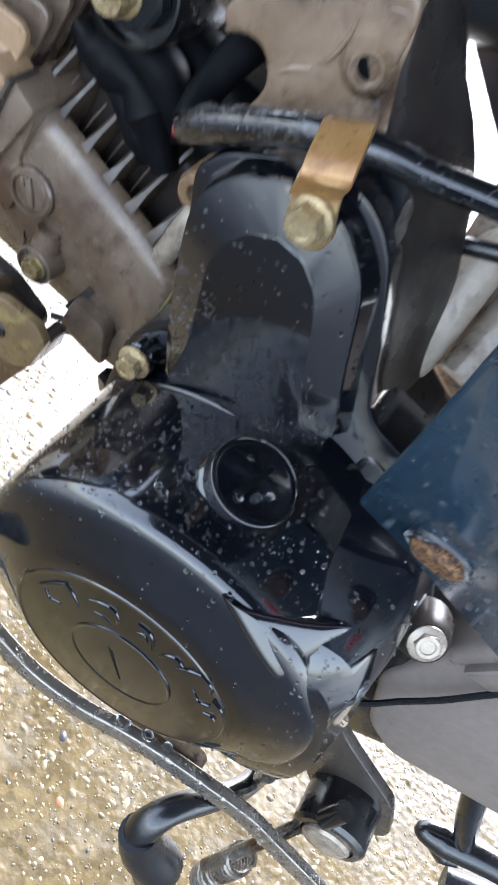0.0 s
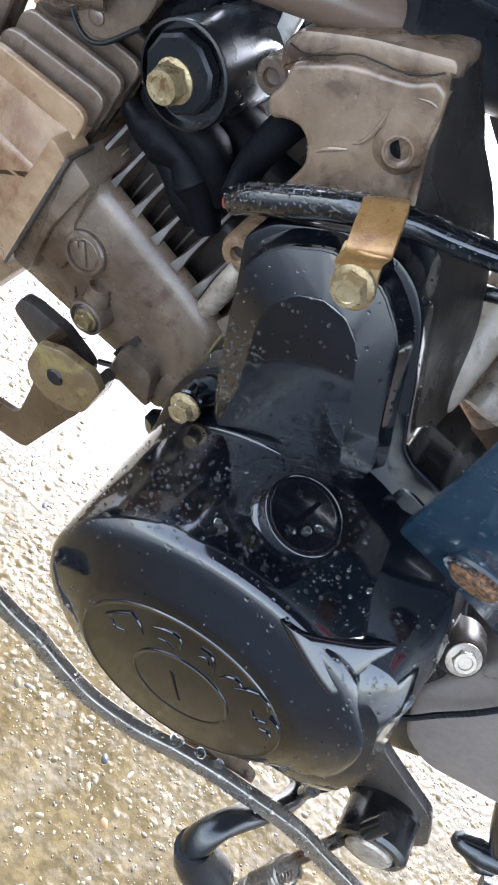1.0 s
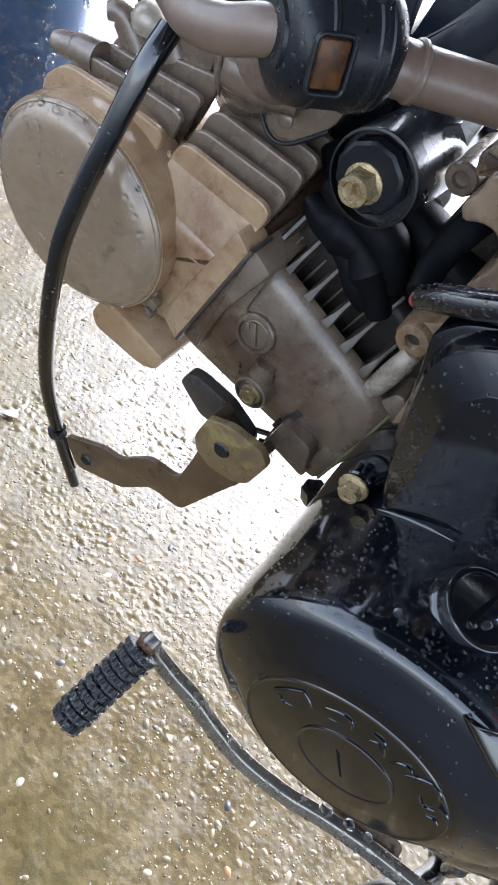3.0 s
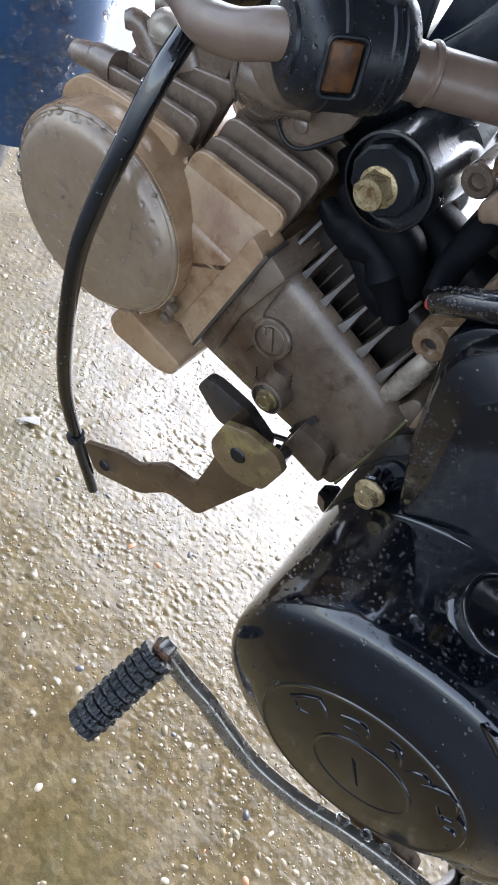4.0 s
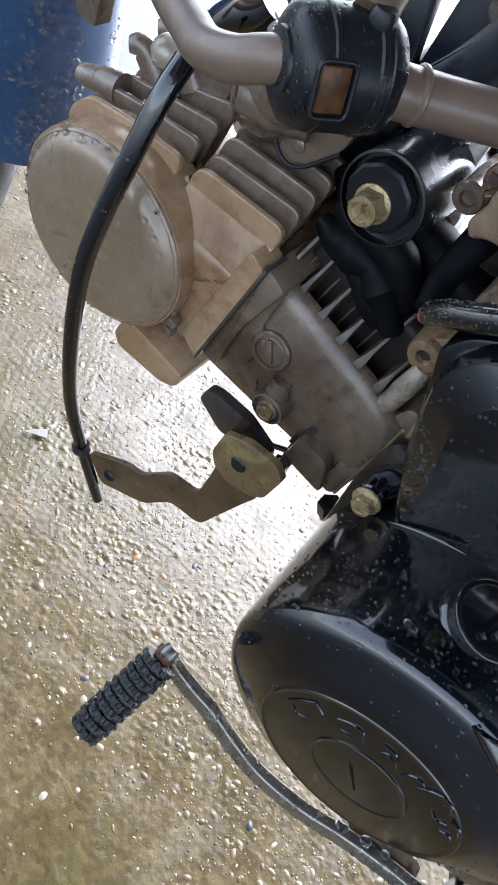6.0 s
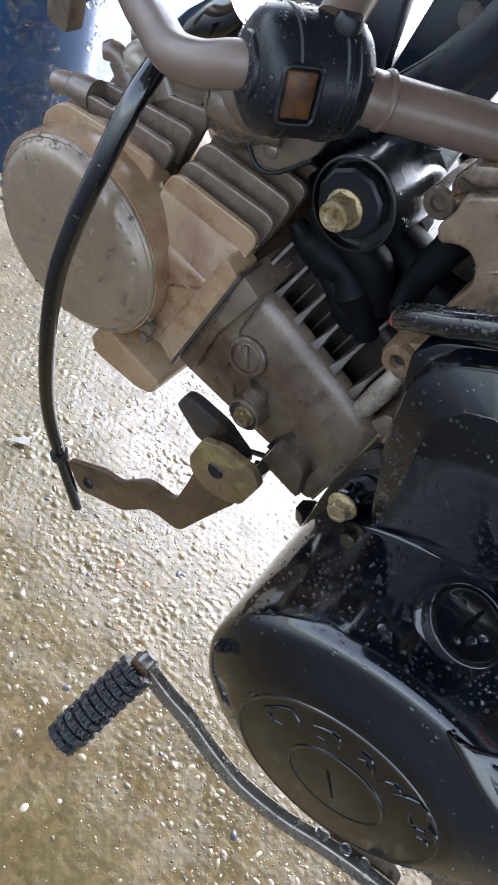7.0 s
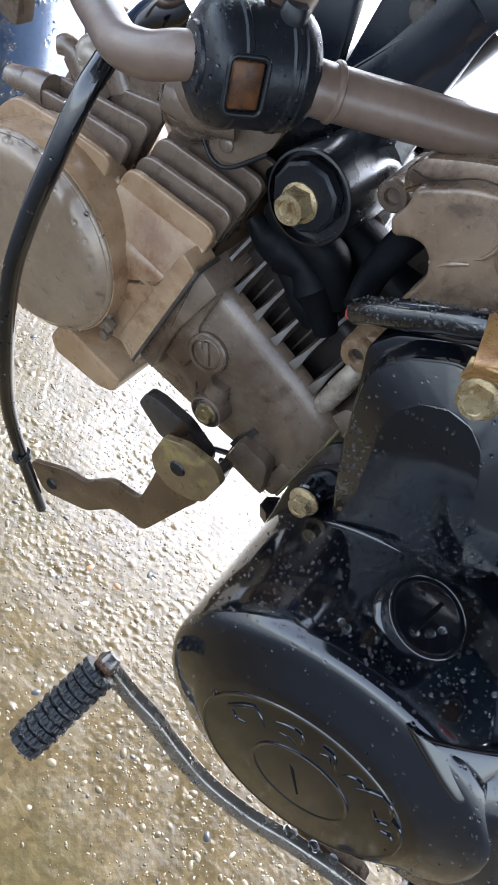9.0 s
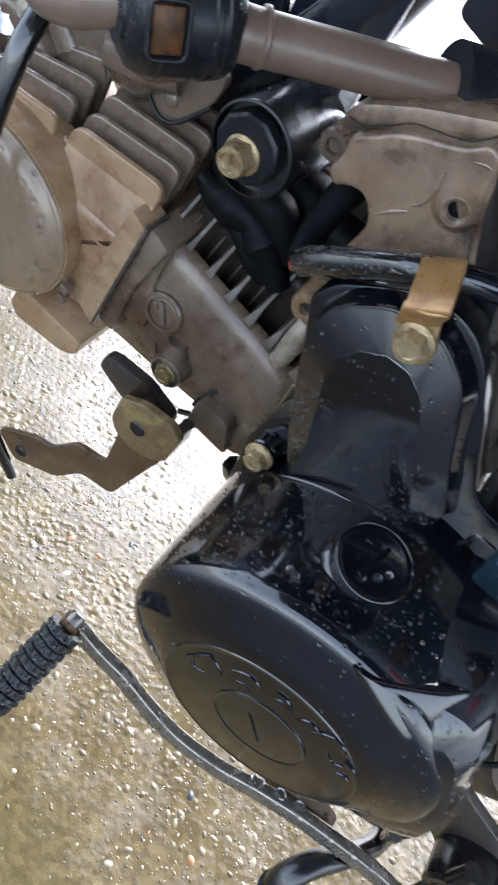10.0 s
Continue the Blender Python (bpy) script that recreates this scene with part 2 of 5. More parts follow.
def stone_material():
    m = bpy.data.materials.new("river_pebbles")
    m.use_nodes = True
    nt = m.node_tree
    b = nt.nodes["Principled BSDF"]
    r = nt.nodes.new("ShaderNodeValToRGB")
    r.color_ramp.interpolation = "CONSTANT"
    cols = ((0.0, (0.055, 0.042, 0.022)), (0.25, (0.085, 0.068, 0.04)), (0.5, (0.11, 0.088, 0.052)), (0.76, (0.15, 0.125, 0.082)), (0.88, (0.03, 0.03, 0.033)), (0.93, (0.17, 0.085, 0.04)), (0.955, (0.22, 0.195, 0.15)))
    while len(r.color_ramp.elements) < len(cols):
        r.color_ramp.elements.new(0.5)
    for el, (at, c) in zip(r.color_ramp.elements, cols):
        el.position, el.color = at, (*c, 1)
    nt.links.new(nt.nodes.new("ShaderNodeNewGeometry").outputs["Random Per Island"], r.inputs["Fac"])
    vec = nt.nodes.new("ShaderNodeTexCoord").outputs["Object"]
    nt.links.new(mixed(nt, 0.4, r.outputs["Color"], ramp_pair(nt, noise_node(nt, vec, 420, 4, 0.7), (0.4, 0.38, 0.34), (1.3, 1.25, 1.15), 0.3, 0.7), "MULTIPLY"), b.inputs["Base Color"])
    b.inputs["Roughness"].default_value = 0.3
    b.inputs["IOR"].default_value = 1.33
    return m


STONE = stone_material()

# ---- frames of reference, in millimetres ----
# ENG: x to the rear, y into the machine, z up; the machine leans 8 degrees onto its side stand.
ENG = pose(0, 0, 0.3461, 8, 0, 0) @ Matrix.Scale(0.001, 4)
SLOPE = radians(12.5)
# CYL: x along the cylinder to its head, y into the machine, z across it upwards.
CYL = ENG @ Matrix(((-math.cos(SLOPE), 0, math.sin(SLOPE), -15), (0, 1, 0, 0), (math.sin(SLOPE), 0, math.cos(SLOPE), 0), (0, 0, 0, 1)))


# ---- mesh helpers ----
def thing(name, label, category, base, group="", kind="", space=None):
    e = new(name)
    e.empty_display_size = 0.01
    e.matrix_world = Matrix.Translation((space or ENG) @ Vector(base))
    bpy.context.view_layer.update()
    return tagged(e, label, category, group, kind)


def mesh_of(name, bm, material, space=None, sharp=32):
    if space is not None:
        bmesh.ops.transform(bm, matrix=space, verts=bm.verts)
    bmesh.ops.recalc_face_normals(bm, faces=bm.faces)
    me = bpy.data.meshes.new(name)
    bm.to_mesh(me)
    bm.free()
    me.materials.append(material)
    me.polygons.foreach_set("use_smooth", [True] * len(me.polygons))
    me.set_sharp_from_angle(angle=radians(sharp))
    return me


def part(name, bm, material, parent, label="", space=None, sharp=32):
    ob = new(name, mesh_of(name, bm, material, space or ENG, sharp))
    ob.parent = parent
    if parent.parent is None:
        ob.matrix_parent_inverse = Matrix.Translation(-parent.matrix_basis.translation)
    if label:
        ob["label"] = label
    return ob


def join(*bms):
    out = bmesh.new()
    for b in bms:
        me = bpy.data.meshes.new("tmp")
        b.to_mesh(me)
        out.from_mesh(me)
        bpy.data.meshes.remove(me)
        b.free()
    return out


def placed(bm, m):
    bmesh.ops.transform(bm, matrix=m, verts=bm.verts)
    return bm


def out(x, y, z, n=(0, -1, 0), spin=0.0):
    """A frame at a point whose z axis runs along n."""
    q = Vector(n).to_track_quat("Z", "Y").to_matrix().to_4x4()
    return Matrix.Translation((x, y, z)) @ q @ Matrix.Rotation(radians(spin), 4, "Z")


def rounded(pts, r, n=4):
    """A closed outline with its corners rounded."""
    res, k = [], len(pts)
    for i in range(k):
        p, a, b = (Vector(pts[i]).to_2d(), Vector(pts[i - 1]).to_2d(), Vector(pts[(i + 1) % k]).to_2d())
        ua, ub = (a - p), (b - p)
        d = min(r, ua.length * 0.45, ub.length * 0.45)
        s, e = p + ua.normalized() * d, p + ub.normalized() * d
        for j in range(n + 1):
            f = j / n
            res.append(tuple(s * (1 - f) ** 2 + p * 2 * f * (1 - f) + e * f * f))
    return res


def inset(pts, d):
    """The outline moved inwards by d."""
    n = len(pts)
    area = sum(pts[i - 1][0] * pts[i][1] - pts[i][0] * pts[i - 1][1] for i in range(n))
    s = 1 if area > 0 else -1
    res = []
    for i in range(n):
        p, a, b = (Vector(q).to_2d() for q in (pts[i], pts[i - 1], pts[(i + 1) % n]))
        n1, n2 = (p - a).normalized(), (b - p).normalized()
        m = Vector((-(n1.y + n2.y), n1.x + n2.x)) * s
        k = m.length / 2
        res.append(tuple(p + m.normalized() * (d / max(k, 0.75))) if k > 1e-6 else tuple(p))
    return res


def prism(pts, y0, y1, bev=0.8, seg=2, taper=1.0, shear=None):
    """A solid from an outline in x and z, from y0 to y1, its edge at y0 rounded; shear(x, z) tilts that face."""
    bm = bmesh.new()
    rings = []
    for k in range(seg + 1 if bev else 1):
        t = math.pi / 2 * k / max(seg, 1)
        line = inset(pts, bev * (1 - math.sin(t))) if bev else pts
        rings.append([bm.verts.new((x, y0 + bev * (1 - math.cos(t)) + (shear(x, z) if shear else 0), z)) for x, z in line])
    rings.append([bm.verts.new((x, y1, z)) for x, z in pts])
    bm.faces.new(rings[0])
    bm.faces.new(rings[-1][::-1])
    for a, b in zip(rings, rings[1:]):
        for i in range(len(pts)):
            j = (i + 1) % len(pts)
            bm.faces.new((a[i], b[i], b[j], a[j]))
    return bm


def block(c, s, bev=0.8, seg=2):
    bm = bmesh.new()
    bmesh.ops.create_cube(bm, size=1, matrix=Matrix.Translation(c) @ Matrix.Diagonal((*s, 1)))
    if bev:
        bmesh.ops.bevel(bm, geom=list(bm.edges), offset=bev, segments=seg, profile=0.5, affect="EDGES")
    return bm


def lathe(profile, n=40):
    """A turned body round the z axis from (radius, height) pairs."""
    bm = bmesh.new()
    rings = []
    for r, h in profile:
        if r < 1e-4:
            rings.append([bm.verts.new((0, 0, h))])
        else:
            rings.append([bm.verts.new((r * math.cos(6.283185 * i / n), r * math.sin(6.283185 * i / n), h)) for i in range(n)])
    for a, b in zip(rings, rings[1:]):
        for i in range(n):
            j = (i + 1) % n
            if len(a) == 1:
                bm.faces.new((a[0], b[i], b[j]))
            elif len(b) == 1:
                bm.faces.new((a[i], b[0], a[j]))
            else:
                bm.faces.new((a[i], b[i], b[j], a[j]))
    for ring in (rings[0], rings[-1]):
        if len(ring) > 1:
            bm.faces.new(ring)
    return bm


def spline(pts, steps=6):
    """A smooth line through the points."""
    p = [Vector(q) for q in pts]
    p = [p[0] * 2 - p[1], *p, p[-1] * 2 - p[-2]]
    res = []
    for i in range(1, len(p) - 2):
        for k in range(steps):
            t = k / steps
            res.append(0.5 * (2 * p[i] + (p[i + 1] - p[i - 1]) * t + (2 * p[i - 1] - 5 * p[i] + 4 * p[i + 1] - p[i + 2]) * t * t
                              + (3 * p[i] - p[i - 1] - 3 * p[i + 1] + p[i + 2]) * t ** 3))
    return [*res, p[-2]]


def tube(pts, r, n=14, steps=6, flat=(1.0, 1.0), up=(0, 0, 1)):
    """A round or flattened bar along a smooth line; r: a radius or one for each given point."""
    line = spline(pts, steps)
    rs = [r] * len(pts) if isinstance(r, (int, float)) else list(r)
    bm = bmesh.new()
    rings = []
    side = None
    for k, c in enumerate(line):
        d = (line[min(k + 1, len(line) - 1)] - line[max(k - 1, 0)]).normalized()
        side = (d.cross(Vector(up)) if side is None else side - d * side.dot(d)).normalized()
        u2 = side.cross(d).normalized()
        f = k / steps
        i = min(int(f), len(rs) - 2)
        rad = rs[i] + (rs[i + 1] - rs[i]) * (f - i)
        rings.append([bm.verts.new(c + side * math.cos(6.283185 * j / n) * rad * flat[0] + u2 * math.sin(6.283185 * j / n) * rad * flat[1]) for j in range(n)])
    for a, b in zip(rings, rings[1:]):
        for j in range(n):
            bm.faces.new((a[j], b[j], b[(j + 1) % n], a[(j + 1) % n]))
    bm.faces.new(rings[0])
    bm.faces.new(rings[-1][::-1])
    return bm


def loft(rings):
    """A skin over closed rings of equal count, capped at both ends."""
    bm = bmesh.new()
    vs = [[bm.verts.new(p) for p in ring] for ring in rings]
    for a, b in zip(vs, vs[1:]):
        for i in range(len(a)):
            j = (i + 1) % len(a)
            bm.faces.new((a[i], b[i], b[j], a[j]))
    bm.faces.new(vs[0])
    bm.faces.new(vs[-1][::-1])
    return bm


def strip_plate(pts, half, thick):
    """A narrow flat strip along a line, standing upright."""
    return tube(pts, half, 8, 4, (thick / half, 1.0))


def hex_head(af, h, flange=0.0, fh=1.6, dish=0.35):
    """A hexagon head, with a flange where given, its base at z = 0."""
    bm = bmesh.new()
    r = af / math.sqrt(3)
    z0 = fh * 0.5 if flange else 0
    rings = []
    for k, (f, z) in enumerate(((1.0, z0), (1.0, h * 0.86), (0.9, h), (0.62, h), (0.55, h - dish))):
        ring = []
        for i in range(24):
            a = 6.283185 * i / 24
            hexr = r * math.cos(math.pi / 6) / math.cos((a % (math.pi / 3)) - math.pi / 6)
            ring.append(bm.verts.new((math.cos(a) * hexr * f if k < 2 else math.cos(a) * r * 0.93 * f, math.sin(a) * hexr * f if k < 2 else math.sin(a) * r * 0.93 * f, z)))
        rings.append(ring)
    for a, b in zip(rings, rings[1:]):
        for i in range(24):
            bm.faces.new((a[i], b[i], b[(i + 1) % 24], a[(i + 1) % 24]))
    bm.faces.new(rings[0])
    bm.faces.new(rings[-1])
    if flange:
        bm = join(bm, lathe([(flange * 0.98, 0), (flange, fh * 0.4), (flange * 0.97, fh * 0.7), (flange * 0.6, fh * 1.3), (0, fh * 1.3)], 28))
    return bm


# ---- ground: one sheet to the horizon, pebbled where it is near ----
def spread(lo, hi, step, far):
    xs = list(np.arange(lo, hi, step))
    a, b, d = [], [], step
    x = lo
    while x > -far:
        d *= 1.3
        x -= d
        a.append(x)
    x, d = xs[-1], step
    while x < far:
        d *= 1.3
        x += d
        b.append(x)
    return np.array(a[::-1] + xs + b)


def pebbles_height(x, y, cell, seed, rmin, rmax, keep):
    rng = np.random.default_rng(seed)
    n = 512
    jx, jy, rad, on = rng.random((n, n)), rng.random((n, n)), rmin + (rmax - rmin) * rng.random((n, n)) ** 2, rng.random((n, n)) < keep
    ix, iy = np.floor(x / cell).astype(int), np.floor(y / cell).astype(int)
    best = np.zeros_like(x)
    for dx in (-1, 0, 1):
        for dy in (-1, 0, 1):
            cx, cy = (ix + dx) % n, (iy + dy) % n
            px, py = (ix + dx + jx[cx, cy]) * cell, (iy + dy + jy[cx, cy]) * cell
            r = rad[cx, cy]
            ang = 6.28 * jx[cx, cy]
            ex, ey = (x - px) * np.cos(ang) + (y - py) * np.sin(ang), (y - py) * np.cos(ang) - (x - px) * np.sin(ang)
            d2 = (ex / r) ** 2 + (ey / (r * (0.6 + 0.4 * jy[cx, cy]))) ** 2
            best = np.maximum(best, np.where(on[cx, cy], r * 0.3 * np.clip(1 - d2, 0, 1) ** 0.8, 0))
    return best


def waves(x, y, seed, k, n=9):
    rng = np.random.default_rng(seed)
    v = np.zeros_like(x)
    for _ in range(n):
        a, f, p = rng.random() * 6.283, k * (0.6 + 0.9 * rng.random()), rng.random() * 6.283
        v += np.sin((x * np.cos(a) + y * np.sin(a)) * f + p)
    return v / n


def ground_height(gx, gy):
    silt = 0.0009 + 0.0008 * waves(gx, gy, 11, 16) + 0.0011 * waves(gx, gy, 12, 60)
    h = np.maximum(pebbles_height(gx, gy, 0.0125, 3, 0.0026, 0.0056, 0.4), pebbles_height(gx + 0.3, gy + 0.1, 0.0058, 5, 0.0015, 0.0036, 0.92))
    h = np.maximum(h, np.clip(silt, 0, 0.003)) + 0.00034 * waves(gx, gy, 13, 640, 16)
    return h + 0.0025 * waves(gx, gy, 14, 9) - 0.0015


def build_ground():
    xs, ys = spread(-0.62, 0.42, 0.00115, 60.0), spread(-0.13, 0.55, 0.00115, 60.0)
    gx, gy = np.meshgrid(xs, ys, indexing="ij")
    near = np.clip((gx + 1.0) / 0.25, 0, 1) * np.clip((0.7 - gx) / 0.25, 0, 1) * np.clip((gy + 0.4) / 0.25, 0, 1) * np.clip((0.9 - gy) / 0.25, 0, 1)
    z = ground_height(gx, gy) * near
    co = np.stack((gx, gy, z), -1).reshape(-1, 3)
    nx, ny = len(xs), len(ys)
    i = (np.arange(nx - 1)[:, None] * ny + np.arange(ny - 1)[None, :]).ravel()
    quads = np.stack((i, i + ny, i + ny + 1, i + 1), -1)
    me = bpy.data.meshes.new("ground")
    me.vertices.add(len(co))
    me.vertices.foreach_set("co", co.ravel())
    me.loops.add(quads.size)
    me.loops.foreach_set("vertex_index", quads.ravel())
    me.polygons.add(len(quads))
    me.polygons.foreach_set("loop_start", np.arange(0, quads.size, 4))
    me.polygons.foreach_set("use_smooth", np.ones(len(quads), bool))
    me.update(calc_edges=True)
    me.materials.append(GROUND)
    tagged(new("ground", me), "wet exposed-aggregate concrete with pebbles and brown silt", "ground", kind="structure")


def blob_template(level):
    bm = bmesh.new()
    bmesh.ops.create_icosphere(bm, subdivisions=level, radius=1.0)
    v = np.array([q.co[:] for q in bm.verts])
    f = np.array([[q.index for q in face.verts] for face in bm.faces])
    bm.free()
    return v, f


def blobs_mesh(name, centres, frames, sizes, material, level=1, lumpy=0.0, seed=1):
    """Many small rounded bodies in one mesh: centres, 3x3 frames and three radii each."""
    v, f = blob_template(level)
    rng = np.random.default_rng(seed)
    n = len(centres)
    loc = np.repeat(v[None], n, 0) * np.asarray(sizes)[:, None, :]
    if lumpy:
        loc = loc * (1 + lumpy * (rng.random((n, len(v), 1)) - 0.5))
    w = np.einsum("nij,nkj->nki", np.asarray(frames), loc) + np.asarray(centres)[:, None, :]
    faces = (f[None] + (np.arange(n) * len(v))[:, None, None]).reshape(-1, 3)
    me = bpy.data.meshes.new(name)
    me.vertices.add(n * len(v))
    me.vertices.foreach_set("co", w.ravel())
    me.loops.add(faces.size)
    me.loops.foreach_set("vertex_index", faces.ravel())
    me.polygons.add(len(faces))
    me.polygons.foreach_set("loop_start", np.arange(0, faces.size, 3))
    me.polygons.foreach_set("use_smooth", np.ones(len(faces), bool))
    me.update(calc_edges=True)
    me.materials.append(material)
    return me


def build_stones(name, label, n, least, spread_r, power, sink, seed, level):
    rng = np.random.default_rng(seed)
    x, y = rng.uniform(-0.62, 0.42, n), rng.uniform(-0.13, 0.55, n)
    keep = waves(x, y, 31, 14) + 0.35 * rng.standard_normal(n) > -0.05
    x, y = x[keep], y[keep]
    r = least + spread_r * rng.random(len(x)) ** power
    z = ground_height(x[:, None], y[:, None])[:, 0] - r * sink
    a = rng.random(len(x)) * 6.283
    fr = np.zeros((len(x), 3, 3))
    fr[:, 0, 0], fr[:, 0, 1], fr[:, 1, 0], fr[:, 1, 1], fr[:, 2, 2] = np.cos(a), -np.sin(a), np.sin(a), np.cos(a), 1
    sz = np.stack((r * rng.uniform(0.95, 1.5, len(x)), r * rng.uniform(0.7, 1.0, len(x)), r * rng.uniform(0.45, 0.7, len(x))), -1)
    me = blobs_mesh(name, np.stack((x, y, z), -1), fr, sz, STONE, level, 0.12, seed + 1)
    tagged(new(name, me), label, name, kind="stuff")


build_ground()
build_stones("pebbles", "small mixed pebbles, tan, grey and orange, bedded in concrete", 6500, 0.0012, 0.0034, 2.6, 0.38, 21, 2)
build_stones("grit", "fine tan and grey grit bedded in concrete", 26000, 0.0005, 0.0011, 1.6, 0.2, 61, 1)


def paper_scrap():
    bm = bmesh.new()
    for k, (x, y, z) in enumerate(((-0.274, 0.142, 0.004), (-0.267, 0.154, 0.005), (-0.262, 0.163, 0.0035), (-0.254, 0.154, 0.005), (-0.258, 0.151, 0.0055), (-0.264, 0.149, 0.004))):
        bm.verts.new((x, y, z))
    top = bm.faces.new(bm.verts)
    bmesh.ops.solidify(bm, geom=[top], thickness=0.0003)
    ob = new("paper_scrap", mesh_of("paper_scrap", bm, PAPER))
    tagged(ob, "torn white scrap of paper stuck to the wet pebbles", "paper")


paper_scrap()


def build_sky_blocker():
    """Plain unseen roof over the machine, added to dim reflections; far side open."""
    bm = bmesh.new()
    bmesh.ops.create_cube(bm, size=1, matrix=Matrix.Translation((1.35, -0.3, 2.66)) @ Matrix.Diagonal((6.3, 4.2, 0.12, 1)))
    bmesh.ops.bevel(bm, geom=list(bm.edges), offset=0.01, segments=2, affect="EDGES")
    tagged(new("ceiling", mesh_of("ceiling", bm, CEILING)), "plain dark unseen roof, added to block sky light", "ceiling", kind="structure")


build_sky_blocker()

# ---- the motorcycle, leaning on its stand ----
moto = thing("motorcycle", "wet dark blue motorcycle with black and tan engine", "motorcycle", (60, 60, -340))

# crankcase
case_line = rounded([(-36, 103), (-33, 110), (-34, 117), (-27.5, 121), (-21, 126), (-14, 129.4), (-7, 131.6), (0, 134.5), (5, 139), (9, 138), (11.5, 132), (12.6, 124), (14.5, 117.5), (18, 108), (22, 92), (30, 60), (60, 30), (110, 0), (150, -40), (160, -92),
                     (120, -120), (40, -128), (6, -96), (-2, -48), (-5, 5), (-8, 44), (-12, 60), (-17, 74), (-18, 82), (-16, 88), (-15, 94), (-18, 100), (-22, 102.5), (-27.7, 101.5), (-32, 98)], 3)
crankcase = part("crankcase", prism(case_line, 30, 62, 1.9, 4), CASE, moto, "brown-grey cast alloy crankcase with a mud film")
part("crankcase_lid", prism(rounded([(-38, 108), (-41, 115), (-40, 119), (-38, 123), (-33, 126), (-24, 131), (-18, 134), (-6, 139), (6, 144), (9, 138), (0, 132), (-14, 126), (-28, 118)], 4), 37, 60, 2.0), CASE, crankcase)
part("joint_line", tube([(-38.8, 37.1, 117.7), (-33.1, 36.1, 118.6), (-26.8, 35.9, 122.6), (-19.2, 35.7, 128.2), (-11.9, 35.5, 130.6), (-5.4, 35.5, 132.4), (1.3, 35.7, 136.2), (4.7, 36.5, 139.2)], 0.26, 8), FLANK, crankcase)
boss_line = [(9.2, -4.4), (8.0, -2.6), (6.4, -0.9), (5.3, 0.9), (4.7, 1.5), (4.2, 1.5), (3.75, 0.9)]
for k in range(6):
    boss_line += [(3.45, 0.7 - k * 0.7), (3.15, 0.4 - k * 0.7), (3.15, 0.25 - k * 0.7), (3.45, 0.05 - k * 0.7)]
part("threaded_boss", placed(lathe([*boss_line, (3.4, -4.0), (0, -4.0)], 40), out(7.4, 27.6, 118, (0.1, -1, 0.1))), CASE, crankcase, "alloy boss with an open threaded hole", sharp=24)
# Black disc in the bore, for the darkness down the hole.
part("boss_hole", placed(lathe([(3.2, -2.5), (2, -2.45), (0, -2.45)], 20), out(7.4, 27.6, 118, (0.1, -1, 0.1))), WIRE, crankcase)
part("case_boss", placed(lathe([(6.4, -30), (6.1, 0), (5.4, 1), (3.2, 1), (2.7, -1), (0, -1.5)], 28), out(-42, 47, 101)), PORT, crankcase)
for pts, r in (([(-2.0, 30.2, 125), (-1.6, 29.8, 119), (-3, 29.8, 112.5), (-6, 30.4, 109)], 0.8), ([(-14, 30.4, 99.6), (-10.3, 29.9, 103.8), (-5.8, 30.0, 107.1)], 1.0), ([(2.6, 30.4, 131.6), (7.1, 30.2, 133.2), (10.4, 30.8, 132.6)], 0.7)):
    part("rib", tube(pts, [r * 0.5, r, *[r] * (len(pts) - 3), r * 0.5], 8), CASE, crankcase)
part("stud_boss", placed(lathe([(8.5, -20), (7.8, -1), (6.8, 0.6), (5.4, 0.9), (3.4, 0.8), (3.0, 0.2), (3.3, -0.4), (2.9, -0.9), (3.3, -1.4), (2.9, -1.9), (2.9, -3)], 28), out(-20, 36, 44.5)), LUG, crankcase, "tan alloy lug with an open threaded hole")
# Dark disc for the shade inside the stud hole.
part("stud_hole", placed(lathe([(3.2, 0), (2, 0.1), (0, 0.1)], 20), out(-20, 38.2, 44.5)), DARKCASE, crankcase)
part("stud_lug", prism(rounded([(-27, 42), (-27, 49), (-18, 55), (-10, 66), (4, 74), (10, 66), (-4, 48), (-12, 40), (-20, 37)], 4), 38.5, 60, 1.5), LUG, crankcase)
part("bright_lug", tube([(-17, 37, 39.5), (-17.4, 36, 33), (-18.4, 36, 25), (-20, 36.5, 14), (-21, 39, 8)], [4.0, 4.8, 5.0, 4.6, 3.4], 18), BARE, crankcase, "wet bright alloy lug")
# Dark block added behind the opening so that no light shows through.
part("case_back", prism(rounded([(-40, 70), (-37, 103), (-10, 108), (-8, 72)], 5), 62, 67, 1), DARKCASE, crankcase)
flank, crown = [], []
